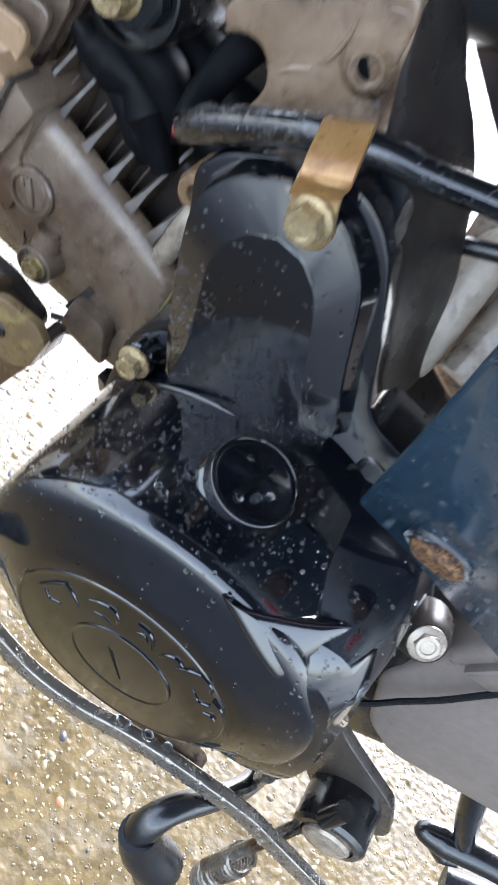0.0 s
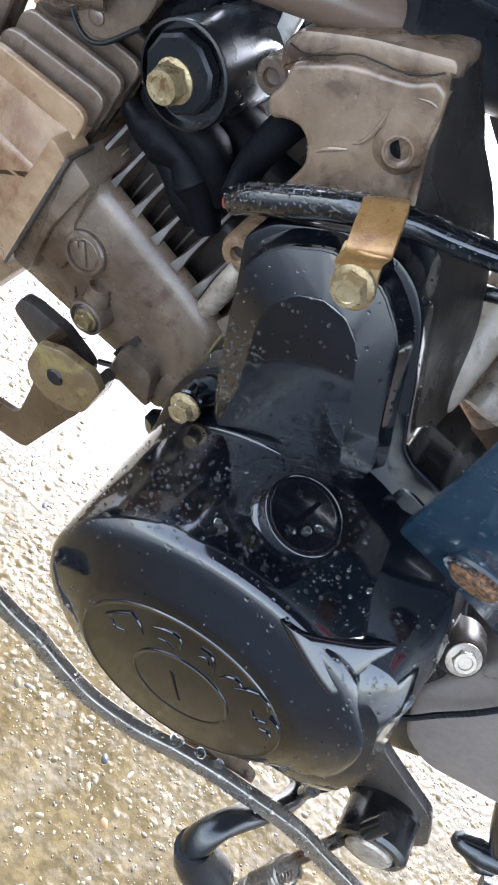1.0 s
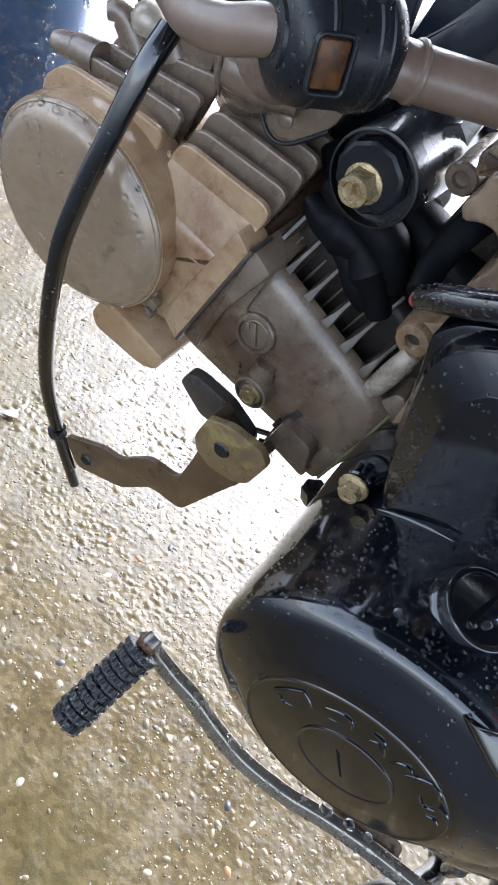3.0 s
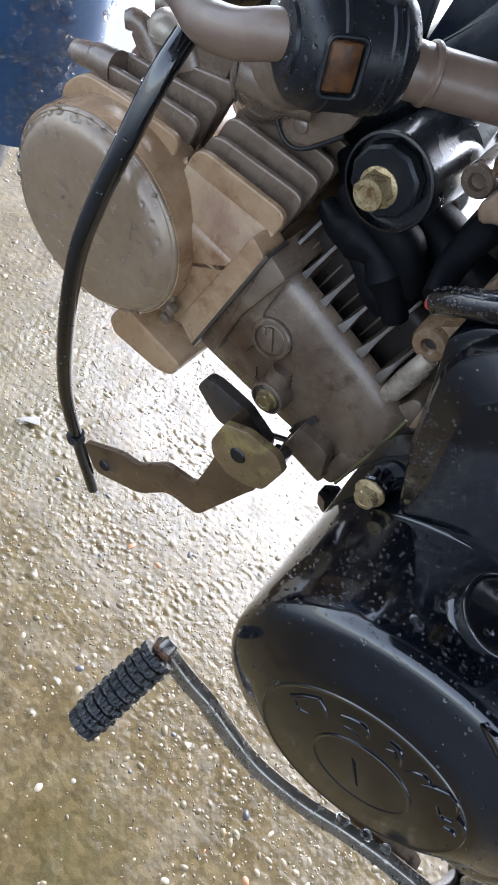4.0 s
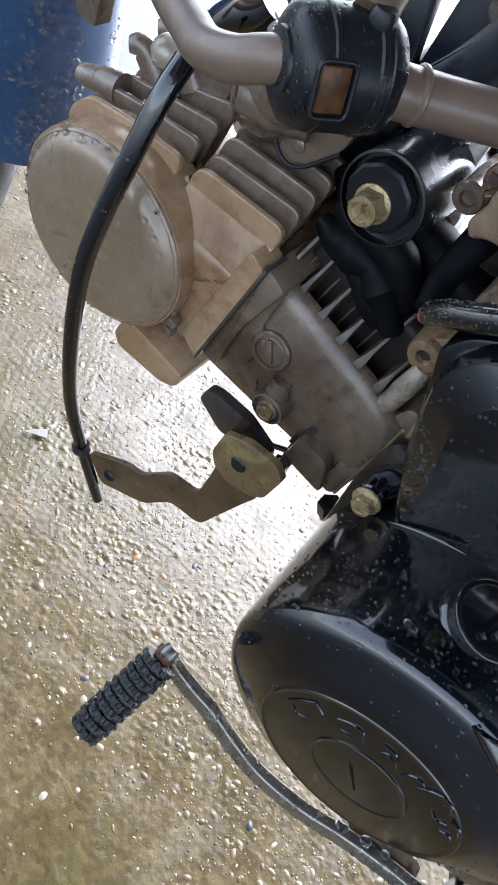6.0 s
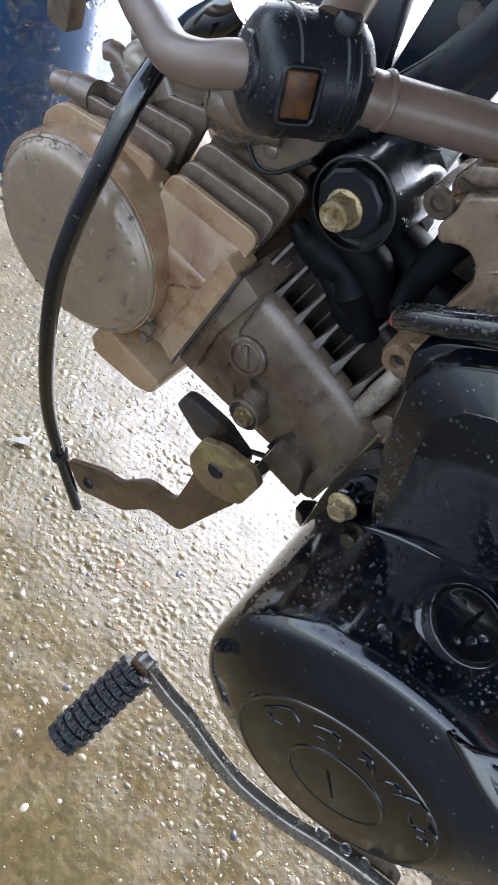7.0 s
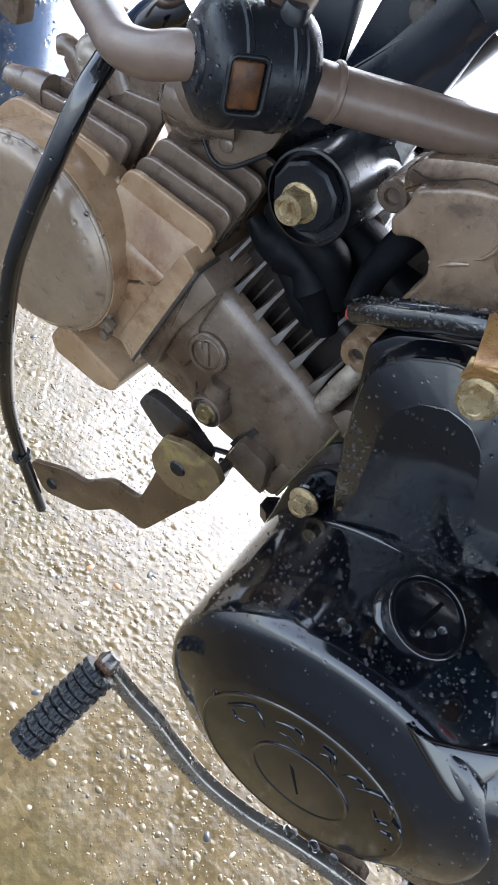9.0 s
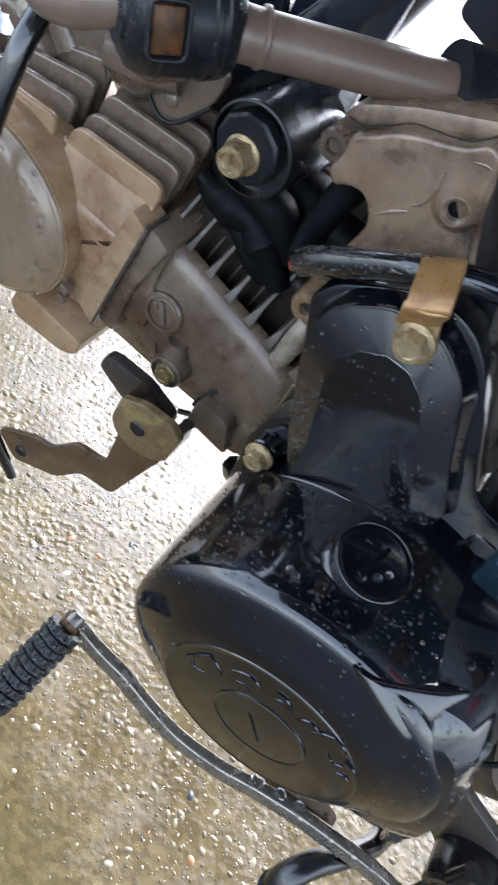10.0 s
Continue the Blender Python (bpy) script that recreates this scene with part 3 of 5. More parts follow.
for (lx, lz, ly), (rx, rz, ry), sink in (((7, 140.5, 32), (8, 139, 60), 0), ((10, 135, 31.2), (14, 132, 60), -2), ((11.6, 129, 31), (20, 126, 60), -4), ((12.8, 122, 31), (26, 119, 60), -5), ((15.5, 114, 31), (36, 111, 60), -5), ((19, 105, 31), (43, 104, 60), -3),
                                         ((27, 101, 24), (49, 97, 60), 0), ((41, 94, 14), (55, 88, 60), 2), ((48, 85, 12), (61, 78, 60), 3), ((55, 73, 11.5), (68, 66, 59), 4), ((62, 61, 11.5), (79, 45, 58), 5), ((67, 51, 11.5), (88, 30, 57), 5), ((72, 44, 12), (97, 18, 55), 5), ((80, 40, 13), (104, 8, 52), 4), ((92, 38, 20), (106, 6, 48), 2), ((100, 30, 30), (106, 4, 46), 1)):
    row = [(lx + (rx - lx) * f, ly + (ry - ly) * f ** 1.5 + 0.6 * sink * math.sin(math.pi * f), lz + (rz - lz) * f) for f in (0, 0.12, 0.3, 0.5, 0.75, 1)]
    flank.append([tuple(Vector(row[1]).lerp(Vector(row[0]), 0.1)) if lz > 100 else (lx - 3, ly, lz - 2), *row[1:], (rx, ry + 6, rz), (lx, ry + 6, lz)])
    if lz > 100:
        crown.append([row[0], *[tuple(Vector(row[0]).lerp(Vector(row[1]), f)) for f in (0.4, 0.8)], tuple(Vector(row[1]).lerp(Vector(row[2]), 0.25)), (lx + 1, ly + 14, lz - 1), (lx - 4, ly + 14, lz - 1)])
# Much darker alloy than the front face of the case.
part("side_housing", loft(flank), FLANK, crankcase, "dark side of the crankcase", sharp=50)
part("shoulder", loft(crown), CASE, crankcase, sharp=60)
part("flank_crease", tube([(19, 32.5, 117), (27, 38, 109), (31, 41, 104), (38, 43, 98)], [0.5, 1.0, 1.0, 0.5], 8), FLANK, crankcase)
part("sprocket_cover", prism(rounded([(80, 34), (104, 30), (128, 16), (148, -12), (170, -60), (150, -98), (90, -60)], 8), 8, 60, 3, 3), BLACK_MATT, crankcase, "black cover in deep shade")

# generator cover
CX, CZ = 65, -47
drum = placed(lathe([(73.5, -14), (73.2, 0), (72.6, 30), (72, 50), (71.6, 55), (70.8, 58.2), (69.2, 60.4), (66.8, 61.8), (62, 63.2), (55, 65.4), (49, 67.4), (45, 68.3), (38, 68.6), (0, 68.6)], 128), out(CX, 0, CZ))
for v in drum.verts:
    a = math.degrees(math.atan2(v.co.z - CZ, v.co.x - CX))
    w = max(0, 1 - abs(a + 52) / 42) ** 0.7 * min(1, max(0, (-32 - v.co.y) / 22))
    rr = math.hypot(v.co.z - CZ, v.co.x - CX)
    if rr > 50:
        f = 1 - 0.26 * w * (rr - 50) / 20
        f *= 1 - 0.045 * min(1, max(0, -math.sin(radians(a)) * 1.6)) * min(1, max(0, (-30 - v.co.y) / 20))
        v.co.x, v.co.z = CX + (v.co.x - CX) * f, CZ + (v.co.z - CZ) * f
flange_line = rounded([(-16, 73), (-10, 84), (1, 92), (13, 99.5), (28, 102), (37, 98.6), (45, 91.5), (51, 82.5), (60, 67.5), (67, 54.5), (71.5, 47), (78, 43), (92, 42), (118, 30), (150, -40), (158, -92), (128, -104), (90, -122), (65, -124), (20, -108), (-8, -60), (-10, -8), (-6, 8), (2, 20), (-9, 52)], 4)
base = prism(flange_line, 9, 32, 1.5)
outer = [(12, 0), (3, 25), (-4.7, 50), (-8.5, 64), (-8.5, 74), (-2, 86), (11, 96), (29, 97), (41, 88), (45.5, 82), (56, 59), (69, 33), (60, 14), (36, 4)]
inner = [(14, 6), (13, 29), (6, 57), (4.5, 66), (7, 75), (14, 82.5), (22, 85), (31, 82), (36, 76), (39.5, 70), (47, 54), (58, 32), (55, 14), (36, 4)]
wall = [(8, -2), (-2, 25), (-9, 50), (-12.5, 64), (-12, 76), (-5, 88), (9.5, 98), (29.5, 100), (43.5, 91), (49, 84), (60, 60), (74, 33), (60, 10), (36, 0)]
outer, inner, wall = [rounded(line, 4, 2) for line in (outer, inner, wall)]
plate = loft([[(x, -5, z) for x, z in inner], [(x, 0.5, z) for x, z in outer], [(x, 3, z) for x, z in outer], [(x, 12, z) for x, z in wall]])
bmesh.ops.bevel(plate, geom=[e for e in plate.edges if abs(e.verts[0].co.y - e.verts[1].co.y) < 0.1 and e.verts[0].co.y < 1], offset=0.6, segments=2, affect="EDGES")
lobe = placed(lathe([(6.2, -14), (6.0, -1.8), (5.4, -0.8), (0, -0.8)], 28), out(0, 0, 0))


def rear_ring(y, pts):
    return [(x, y, z) for x, z in rounded(pts, 7, 3)]


rear = loft([rear_ring(-62.5, [(92, -6), (104, -1), (112, -9), (120, -32), (128, -46), (131, -58), (126, -68), (100, -74), (82, -50)]),
             rear_ring(-58, [(90, 4), (111, 10), (121, 5), (131, -14), (141, -36), (144, -60), (133, -79), (104, -86), (81, -52)]),
             rear_ring(-50, [(88, 10), (114, 20), (127, 6), (137, -26), (148, -52), (152, -80), (142, -97), (110, -101), (80, -54)]),
             rear_ring(-30, [(86, 18), (117, 25), (129, 13), (142, -26), (152, -50), (156, -76), (150, -100), (112, -104), (80, -56)]),
             rear_ring(14, [(85, 24), (119, 26), (132, 13), (145, -26), (154, -50), (158, -78), (152, -102), (116, -105), (80, -58)])])
ledge_top = [Vector(p) for p in ((71.9, -64.3, 24.7), (75.4, -63.0, 23.6), (83.5, -58.5, 22.3), (99.6, -48.3, 20.7), (110.8, -38.7, 21.5), (109.4, -44.4, 18.0), (105.8, -51.9, 14.3), (102.4, -58.7, 11.1), (102.6, -63.7, 7.1), (97.3, -64.5, 9.7), (88.1, -64.7, 14.8))]
ledge_in = Vector((-0.42, 0.55, -0.72))
for _ in range(3):
    ledge_top = [q for k, p in enumerate(ledge_top) for q in (p.lerp(ledge_top[k - 1], 0.25), p.lerp(ledge_top[(k + 1) % len(ledge_top)], 0.25))]
mid = sum(ledge_top, Vector()) / len(ledge_top)
ledge = loft([[p.lerp(mid, f) - ledge_in * h for p in ledge_top] for f, h in ((0.94, 0.1), (0.5, 0.08), (0.16, 0.0), (0.05, -0.25), (0.0, -0.9), (-0.03, -4), (-0.03, -20))])
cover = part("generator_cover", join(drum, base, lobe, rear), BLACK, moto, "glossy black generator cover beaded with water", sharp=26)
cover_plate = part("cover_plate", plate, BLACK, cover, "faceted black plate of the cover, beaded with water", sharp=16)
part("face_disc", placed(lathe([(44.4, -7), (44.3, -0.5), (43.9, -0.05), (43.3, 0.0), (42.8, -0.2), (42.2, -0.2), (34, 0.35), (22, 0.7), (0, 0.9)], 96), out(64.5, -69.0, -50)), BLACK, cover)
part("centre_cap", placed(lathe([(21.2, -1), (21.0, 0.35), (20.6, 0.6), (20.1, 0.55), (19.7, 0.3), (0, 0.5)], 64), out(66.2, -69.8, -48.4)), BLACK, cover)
# Slot and notch are dark bars with their inner shade as colour.
part("cap_slot", prism([(58.4, -41.4), (61.2, -42.4), (70.6, -57.6), (70, -58.4)], -70.32, -68, 0.1, 1), WIRE, cover)
part("edge_notch", tube([(0.6, -61.4, -46.4), (4.4, -62.4, -40.4), (7.9, -62.6, -35.6)], [0.3, 0.7, 0.3], 8), WIRE, cover)
plug_n = (0.04, -0.08, 1)
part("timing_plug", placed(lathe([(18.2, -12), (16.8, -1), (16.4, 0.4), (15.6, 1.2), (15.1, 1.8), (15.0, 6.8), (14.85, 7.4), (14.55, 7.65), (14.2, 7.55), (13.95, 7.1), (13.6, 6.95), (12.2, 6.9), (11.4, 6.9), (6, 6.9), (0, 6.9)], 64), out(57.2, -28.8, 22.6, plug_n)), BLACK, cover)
# Dark bar on the plug, coloured as the shade inside its slot.
part("plug_slot", placed(prism([(-8.6, -1.4), (8.4, -0.7), (8.4, 0.7), (-8.6, 1.6)], -7.05, -5, 0.05, 1), out(57.2, -28.8, 22.6, plug_n, 50) @ Matrix(((1, 0, 0, 0), (0, 0, 1, 0), (0, -1, 0, 0), (0, 0, 0, 1)))), WIRE, cover)
for stroke in ([(27, -40.5), (30.4, -32.6), (34.1, -26.2)], [(34.1, -26.2), (38.4, -29.0), (42, -33.4)], [(29.6, -40.4), (32.4, -43.6), (36.4, -41.2)], [(43.2, -23.4), (47, -19.4), (51, -17.6), (54, -20), (55, -23.4)], [(47, -28), (50.4, -26.2), (54, -26.8)],
               [(59.6, -13.4), (63.6, -13.2), (67, -16.4), (69.2, -21.2)], [(61.4, -19.2), (63.6, -17), (66, -19.4)], [(72, -22), (73.2, -18), (76.2, -15.2), (79.4, -16.4)], [(78.6, -21), (82, -15.6), (85.4, -12.4)], [(85.4, -12.4), (89.6, -14), (92.2, -18)],
               [(88, -25), (92.4, -29.4), (96, -27)], [(95, -22), (99, -23.4), (101.2, -27)], [(97, -34), (99.6, -32.4), (101.6, -33.6)]):
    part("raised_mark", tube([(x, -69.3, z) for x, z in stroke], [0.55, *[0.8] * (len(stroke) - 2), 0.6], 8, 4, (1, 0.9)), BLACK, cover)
# Slightly raised dark disc; the shade of a recess is its colour.
part("recess", placed(lathe([(10, -2), (9.6, 0.2), (8, 0.5), (0, 0.2)], 28), out(113.5, -54.8, 6, (0.55, -0.7, 0.45), 0) @ Matrix.Rotation(radians(70), 4, "Z") @ Matrix.Diagonal((1.1, 0.42, 1, 1))), WIRE, cover, "dark disc for the shade of a recess")
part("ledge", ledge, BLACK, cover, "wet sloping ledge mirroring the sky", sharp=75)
part("cover_screw", placed(hex_head(8.4, 6.0, 6.6, 1.7), out(0, -1, 0, spin=12)), ZINC_PALE, cover, "zinc flange screw")
part("scuff", placed(lathe([(4.4, -1.5), (4.2, -0.2), (2.6, 0.15), (0, 0.25)], 14), out(127, -49.5, 4, (0.75, -0.55, 0.4)) @ Matrix.Rotation(radians(60), 4, "Z") @ Matrix.Diagonal((1.7, 0.8, 1, 1))), RAWPAINT, cover, "pale scuffed corner")
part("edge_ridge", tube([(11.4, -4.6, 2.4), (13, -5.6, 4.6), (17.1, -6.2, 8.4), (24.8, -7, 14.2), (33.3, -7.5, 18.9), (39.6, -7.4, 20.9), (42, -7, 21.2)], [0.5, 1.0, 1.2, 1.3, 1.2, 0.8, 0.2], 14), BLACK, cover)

# cylinder
cyl_rings = []
for u, lo, hi, dy in ((-9, -50, 8, 1.5), (-6, -51, 11, 0), (20, -55, 16, 0), (50, -60, 18.5, 0), (78, -63.5, 21, 0), (82, -63, 20.5, 1.5)):
    sec = [(-64, 44), (-63.4, 39), (-60, 36.4), (-52, 35.0), (-34, 32.6), (-16, 30.6), (-11, 30.4), (-6, 31.0), (4, 32.6), (8, 33.8), (11.4, 36.2), (13.4, 39), (13.4, 41.6), (11.4, 43.4), (5, 45), (-14, 54), (-20, 62), (-20, 118), (-64, 118)]
    cyl_rings.append([(u, y + dy, lo + (v + 64) / 82.4 * (hi - lo)) for v, y in sec])
cylinder = part("cylinder", loft(cyl_rings), ALLOY, moto, "grimy grey-brown finned alloy cylinder", CYL, 40)
part("gasket_flange", prism(rounded([(72, -46), (74, -14), (70, 19), (83, 22), (83.5, -46)], 2), 25, 120, 1.5), ALLOY, cylinder, space=CYL)
part("foot_flange", prism(rounded([(-12, -52), (-3, -54), (2, 4), (0, 16), (-4, 18), (-14, 8)], 3), 37, 118, 1.5, shear=lambda u, v: 0.12 * v), ALLOY, cylinder, space=CYL)
part("corner_boss", prism(rounded([(-8, -53), (18, -54), (20, -35), (2, -33)], 4), 26, 60, 2), ALLOY, cylinder, space=CYL)
for k, u in enumerate((15.2, 28.2, 41, 54, 67.5, 78.6)):
    fin = placed(prism(rounded([(36, -12), (36.4, 10), (39.0, 15.4), (43, 21), (54, 38 + k % 2), (70, 48), (110, 50), (112, -12)], 3, 3), -0.8, 0.8, 0.45, 2), Matrix.Translation((u, 0, 0)) @ Matrix.Rotation(radians(90), 4, "Z") @ Matrix.Diagonal((1, -1, 1, 1)))
    for v in fin.verts:
        v.co.x = u + (v.co.x - u) * (1 + 1.9 * min(1, max(0, (23 - v.co.z) / 10)) ** 2)
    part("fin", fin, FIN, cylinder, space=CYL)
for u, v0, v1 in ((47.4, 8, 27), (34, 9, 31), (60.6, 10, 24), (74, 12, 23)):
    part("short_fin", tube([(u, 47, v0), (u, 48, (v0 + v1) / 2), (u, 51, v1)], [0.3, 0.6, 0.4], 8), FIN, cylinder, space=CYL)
# Dark core: the shade deep between the fins is in its colour.
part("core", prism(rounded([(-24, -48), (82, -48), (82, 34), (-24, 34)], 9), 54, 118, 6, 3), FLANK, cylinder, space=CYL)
part("drain_plug_boss", placed(lathe([(10.5, -5), (10, 0.8), (9.2, 1.6), (7.6, 1.6), (7.2, 0.4), (0, 0.2)], 32), out(58, 29.0, -13.5, (0.0, -0.98, 0.1))), ALLOY, cylinder, space=CYL)
part("slotted_plug", placed(join(lathe([(7.2, -1.5), (7.0, 0.2), (6.4, 0.6), (0, 0.4)], 28), block((0, 0, 0.9), (12, 2.6, 2.0), 0.6), block((3.5, -3.4, 0.6), (3.6, 2.2, 1.6), 0.6)), out(58, 29.0, -13.5, (0, -0.98, 0.1), 52)), ALLOY, cylinder, space=CYL)
part("bolt_boss", join(placed(lathe([(9, -14), (8.8, 2), (8.4, 3.2), (7.4, 3.6), (7.0, 2.2), (0, 2.0)], 32), out(40, 27.4, -37)), tube([(40, 30, -37), (45, 31, -22)], [7, 5], 12)), ALLOY, cylinder, space=CYL)
part("bolt_washer", placed(lathe([(6.9, -1), (6.9, 0.6), (6.2, 1.2), (0, 1.2)], 28), out(39.7, 25.6, -37.2)), DARKCASE, cylinder, "dark oily washer", CYL)
part("chain_bolt", placed(hex_head(8, 4.2, 5.4, 1.3), out(39.5, 25.0, -37.4, spin=8)), BRACKET_WORN, cylinder, "tarnished brown flange bolt", CYL)
part("base_nut", placed(join(hex_head(11, 9, 0), lathe([(3.4, 0), (3.4, 14), (2.8, 15), (0, 15)], 16)), out(-14, 24, -47, (-0.6, 0, -0.8))), BLACK_MATT, cylinder, "dark base nut on a stud", CYL)
part("step_pad", prism(rounded([(62, -34), (80, -36), (82, 12), (70, 13), (68, -8), (61, -12)], 3), 28.6, 50, 1.2), ALLOY, cylinder, space=CYL)
part("spring_clip", join(prism(rounded([(13.5, -62), (16, -50), (17, -40), (16.2, -29), (19.6, -28.5), (20.6, -40), (19.4, -52), (17.4, -62)], 1), 31.6, 36, 0.6), prism(rounded([(12.4, -44), (21.5, -44.6), (21.5, -49), (12.4, -48)], 1), 31.0, 36, 0.6)), DARKCASE, cylinder, "dark spring clip", CYL)
for k, c in enumerate(((53, -40), (51.5, -43), (50, -46))):
    part("cast_mark", placed(block((0, 0, 0), (4.5, 1.0, 0.8), 0.25), out(c[0], 33.3 - (c[1] + 40) * 0.13, c[1], (0, -1, -0.13), 70 + 15 * k)), ALLOY, cylinder, space=CYL)
part("gasket_edge", tube([(-7.6, 29.4, 13), (-9.0, 29.2, -7.7), (-11.3, 29.2, -29), (-13.4, 29.4, -48)], 0.8, 8), GASKET, cylinder, "olive gasket edge")
for c in ((8, 36, -60), (14, 40, -62)):
    part("chain_guide_tip", tube([c, (c[0] + 10, c[1], c[2] - 10)], 1.6, 8, 3), BLACK_MATT, cylinder, space=CYL)

# cylinder head
head_line = rounded([(83, -47), (118, -62), (150, -74), (182, -64), (195, -30), (194, -12), (187, -3), (170, 0), (137, 0), (132, 1), (84, 9)], 7)
cyl_head = part("cylinder_head", prism(head_line, 23, 115, 7, 6), HEAD, moto, "tan dust-coated alloy cylinder head", CYL)
part("head_gasket_band", prism(rounded([(81.5, -50), (81.5, 21), (91, 24), (94.5, -44)], 2.5), 22.0, 37, 1.2), HEAD, cyl_head, space=CYL)
part("joint_gasket", prism(rounded([(80.6, -49), (80.6, 22.5), (82.2, 22.8), (82.2, -49)], 0.3), 22, 37, 0.2), DARKCASE, cyl_head, "dark head gasket edge", space=CYL)
part("lower_fin", prism(rounded([(78, -56), (78, -68), (86, -74), (114, -80), (120, -74), (118, -58)], 3), 14, 70, 2), HEAD, cyl_head, space=CYL)


def head_fin(outline, y0, material, r=7.5):
    """An upright cooling fin with a rounded, slightly worn rim."""
    return part("fin", prism(rounded(outline, r, 6), y0, y0 + 2.6, 0.9, 3), material, cyl_head, space=CYL)


# Fins behind the first take darker taupe: shade between them, put into colour.
for y0, left, right, foot in ((31.4, 24.6, 35.6, -4), (41.4, 26.4, 39.4, -4), (51.4, 31.0, 43.0, 0), (61.6, 34.0, 46.0, 0), (72, 37, 49, 0)):
    shift = 0.15 * (y0 - 31.4)
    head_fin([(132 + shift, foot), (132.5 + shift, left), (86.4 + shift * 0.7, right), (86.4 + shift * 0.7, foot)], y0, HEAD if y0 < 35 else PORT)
for y0, dv in ((28.6, 0), (39, 4.2), (50.4, 8.4), (61.6, 13)):
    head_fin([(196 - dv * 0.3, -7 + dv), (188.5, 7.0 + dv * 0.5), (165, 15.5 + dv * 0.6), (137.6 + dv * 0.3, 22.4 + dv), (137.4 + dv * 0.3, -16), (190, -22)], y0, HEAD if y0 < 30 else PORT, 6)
slope = [(31.8, 25), (29.6, 20), (26.4, 12), (23.6, 4), (22.9, -4), (40, -4), (40, 25)]
part("head_shoulder", loft([[(u, y, v - 0.22 * (u - 86.6)) for y, v in slope] for u in (86.8, 100, 116, 131.6)]), HEAD, cyl_head, space=CYL, sharp=50)
part("fin_web", tube([(138, 33, 4), (135, 34, 10), (133, 35, 13)], [3, 2.6, 2], 12), HEAD, cyl_head, space=CYL)
oval = Matrix.Translation((149, 0, -30.5)) @ Matrix.Diagonal((1.02, 1, 0.955, 1)) @ Matrix.Translation((-149, 0, 30.5))
part("cam_housing", placed(lathe([(47.5, -24), (47.5, -6), (47.3, -1), (47.0, 0), (46.8, 2), (45, 2.4)], 72), oval @ out(149, 17, -30.5)), HEAD, cyl_head, space=CYL)
cam_cover = part("cam_cover", placed(lathe([(46.2, 0.5), (46.2, 2.4), (45.6, 3.4), (44.9, 3.9), (44.3, 3.8), (43.9, 4.1), (42.6, 6.0), (40.4, 7.8), (37.8, 8.8), (34, 9.3), (20, 10.0), (0, 10.4)], 84), oval @ out(149, 17, -30.5)), COVERGREY, cyl_head, "grey domed cam cover with water beads", CYL)
part("joint_clip", join(block((98, 16.5, -36), (5, 5, 5), 1), block((97.5, 16.5, -42.5), (5, 5, 5), 1), block((101, 18, -37), (3, 3, 12), 1)), ALLOY, cyl_head, space=CYL)
part("breather_stub", tube([(184, 45, 8), (192, 45, 4.4), (195, 45, 2.8), (196, 45, 2.2), (202, 45, -1.2), (206, 45, -3.2), (207.6, 45, -4.0)], [7.2, 6.6, 6.2, 5.6, 5.2, 4.4, 2.6], 22), PORT, cyl_head, "rounded breather stub", CYL)
for bend in ([(172, 62, 10), (184, 60, 18), (191, 57, 22), (195, 54, 20)], [(166, 68, 20), (178, 66, 30), (185, 63, 34), (189, 60, 32)], [(160, 72, 30), (172, 70, 40), (179, 67, 44), (183, 64, 42)]):
    part("rocker_lobe", tube(bend, [8, 7, 5.4, 3.5], 18), PORT, cyl_head, space=CYL)
# Darker taupe here holds down the sun that falls on it.
part("rocker_cover", prism(rounded([(148, 16), (182, 12), (184, 24), (170, 40), (150, 44)], 5), 64, 110, 2), PORT, cyl_head, space=CYL)
part("cap_nut", placed(join(lathe([(7.4, 0), (7.2, 3), (6.4, 5.0), (5.0, 6.6), (2.8, 7.8), (0, 8.2)], 28), hex_head(14, 2.4)), out(169.5, 42, 41, (0.25, -0.35, 1))), BARE, cyl_head, "pale wet domed nut", CYL)
part("intake_port", tube([(138, 88, 26), (135, 74, 42), (130, 60, 56), (122, 50, 74), (114, 46, 94)], [18, 19, 19, 18.5, 18.5], 28), PORT, cyl_head, "taupe cast intake port", CYL)
part("port_seam", tube([(139, 41, 57), (135.5, 40.6, 50.5), (132, 41.2, 44)], [0.3, 0.5, 0.3], 8), DARKCASE, cyl_head, space=CYL)
part("port_neck", tube([(136, 42, 56), (124, 46, 60), (112, 52, 66)], [8, 10, 11], 20), PORT, cyl_head, space=CYL)
flange = part("intake_flange", prism(rounded([(131, 61), (120, 50.5), (110, 45), (102, 49), (93, 66), (93, 78), (112, 84), (128, 80)], 4), 49, 53, 1.0), PORT, cyl_head, "grey-brown intake flange", CYL)
part("flange_lip", tube([(131, 48.6, 60), (120, 48.6, 49.8), (110, 48.6, 44.4), (102, 48.6, 48.4), (93, 48.6, 65)], 0.9, 8), RUBBER, flange, "black seal lip", CYL)
part("flange_rivet", placed(lathe([(3.4, 0), (3.2, 0.8), (2.2, 1.5), (0, 1.7)], 20), out(108.5, 49, 54)), PORT, flange, space=CYL)

# engine mount
mount = part("engine_mount", placed(lathe([(17.5, -95), (17.5, -1), (17.2, 0), (16.3, 0.2), (15.8, -4), (0, -4)], 40), out(-66, 36, 87, (-0.05, -1, 0.05))), BLACK_MATT, moto, "black frame lug around a zinc hex bolt")
part("collar", placed(lathe([(13.5, -2), (13.2, 2), (12, 3), (0, 3)], 10), out(-67, 37, 87)), RUBBER, mount, "crimped black washer")
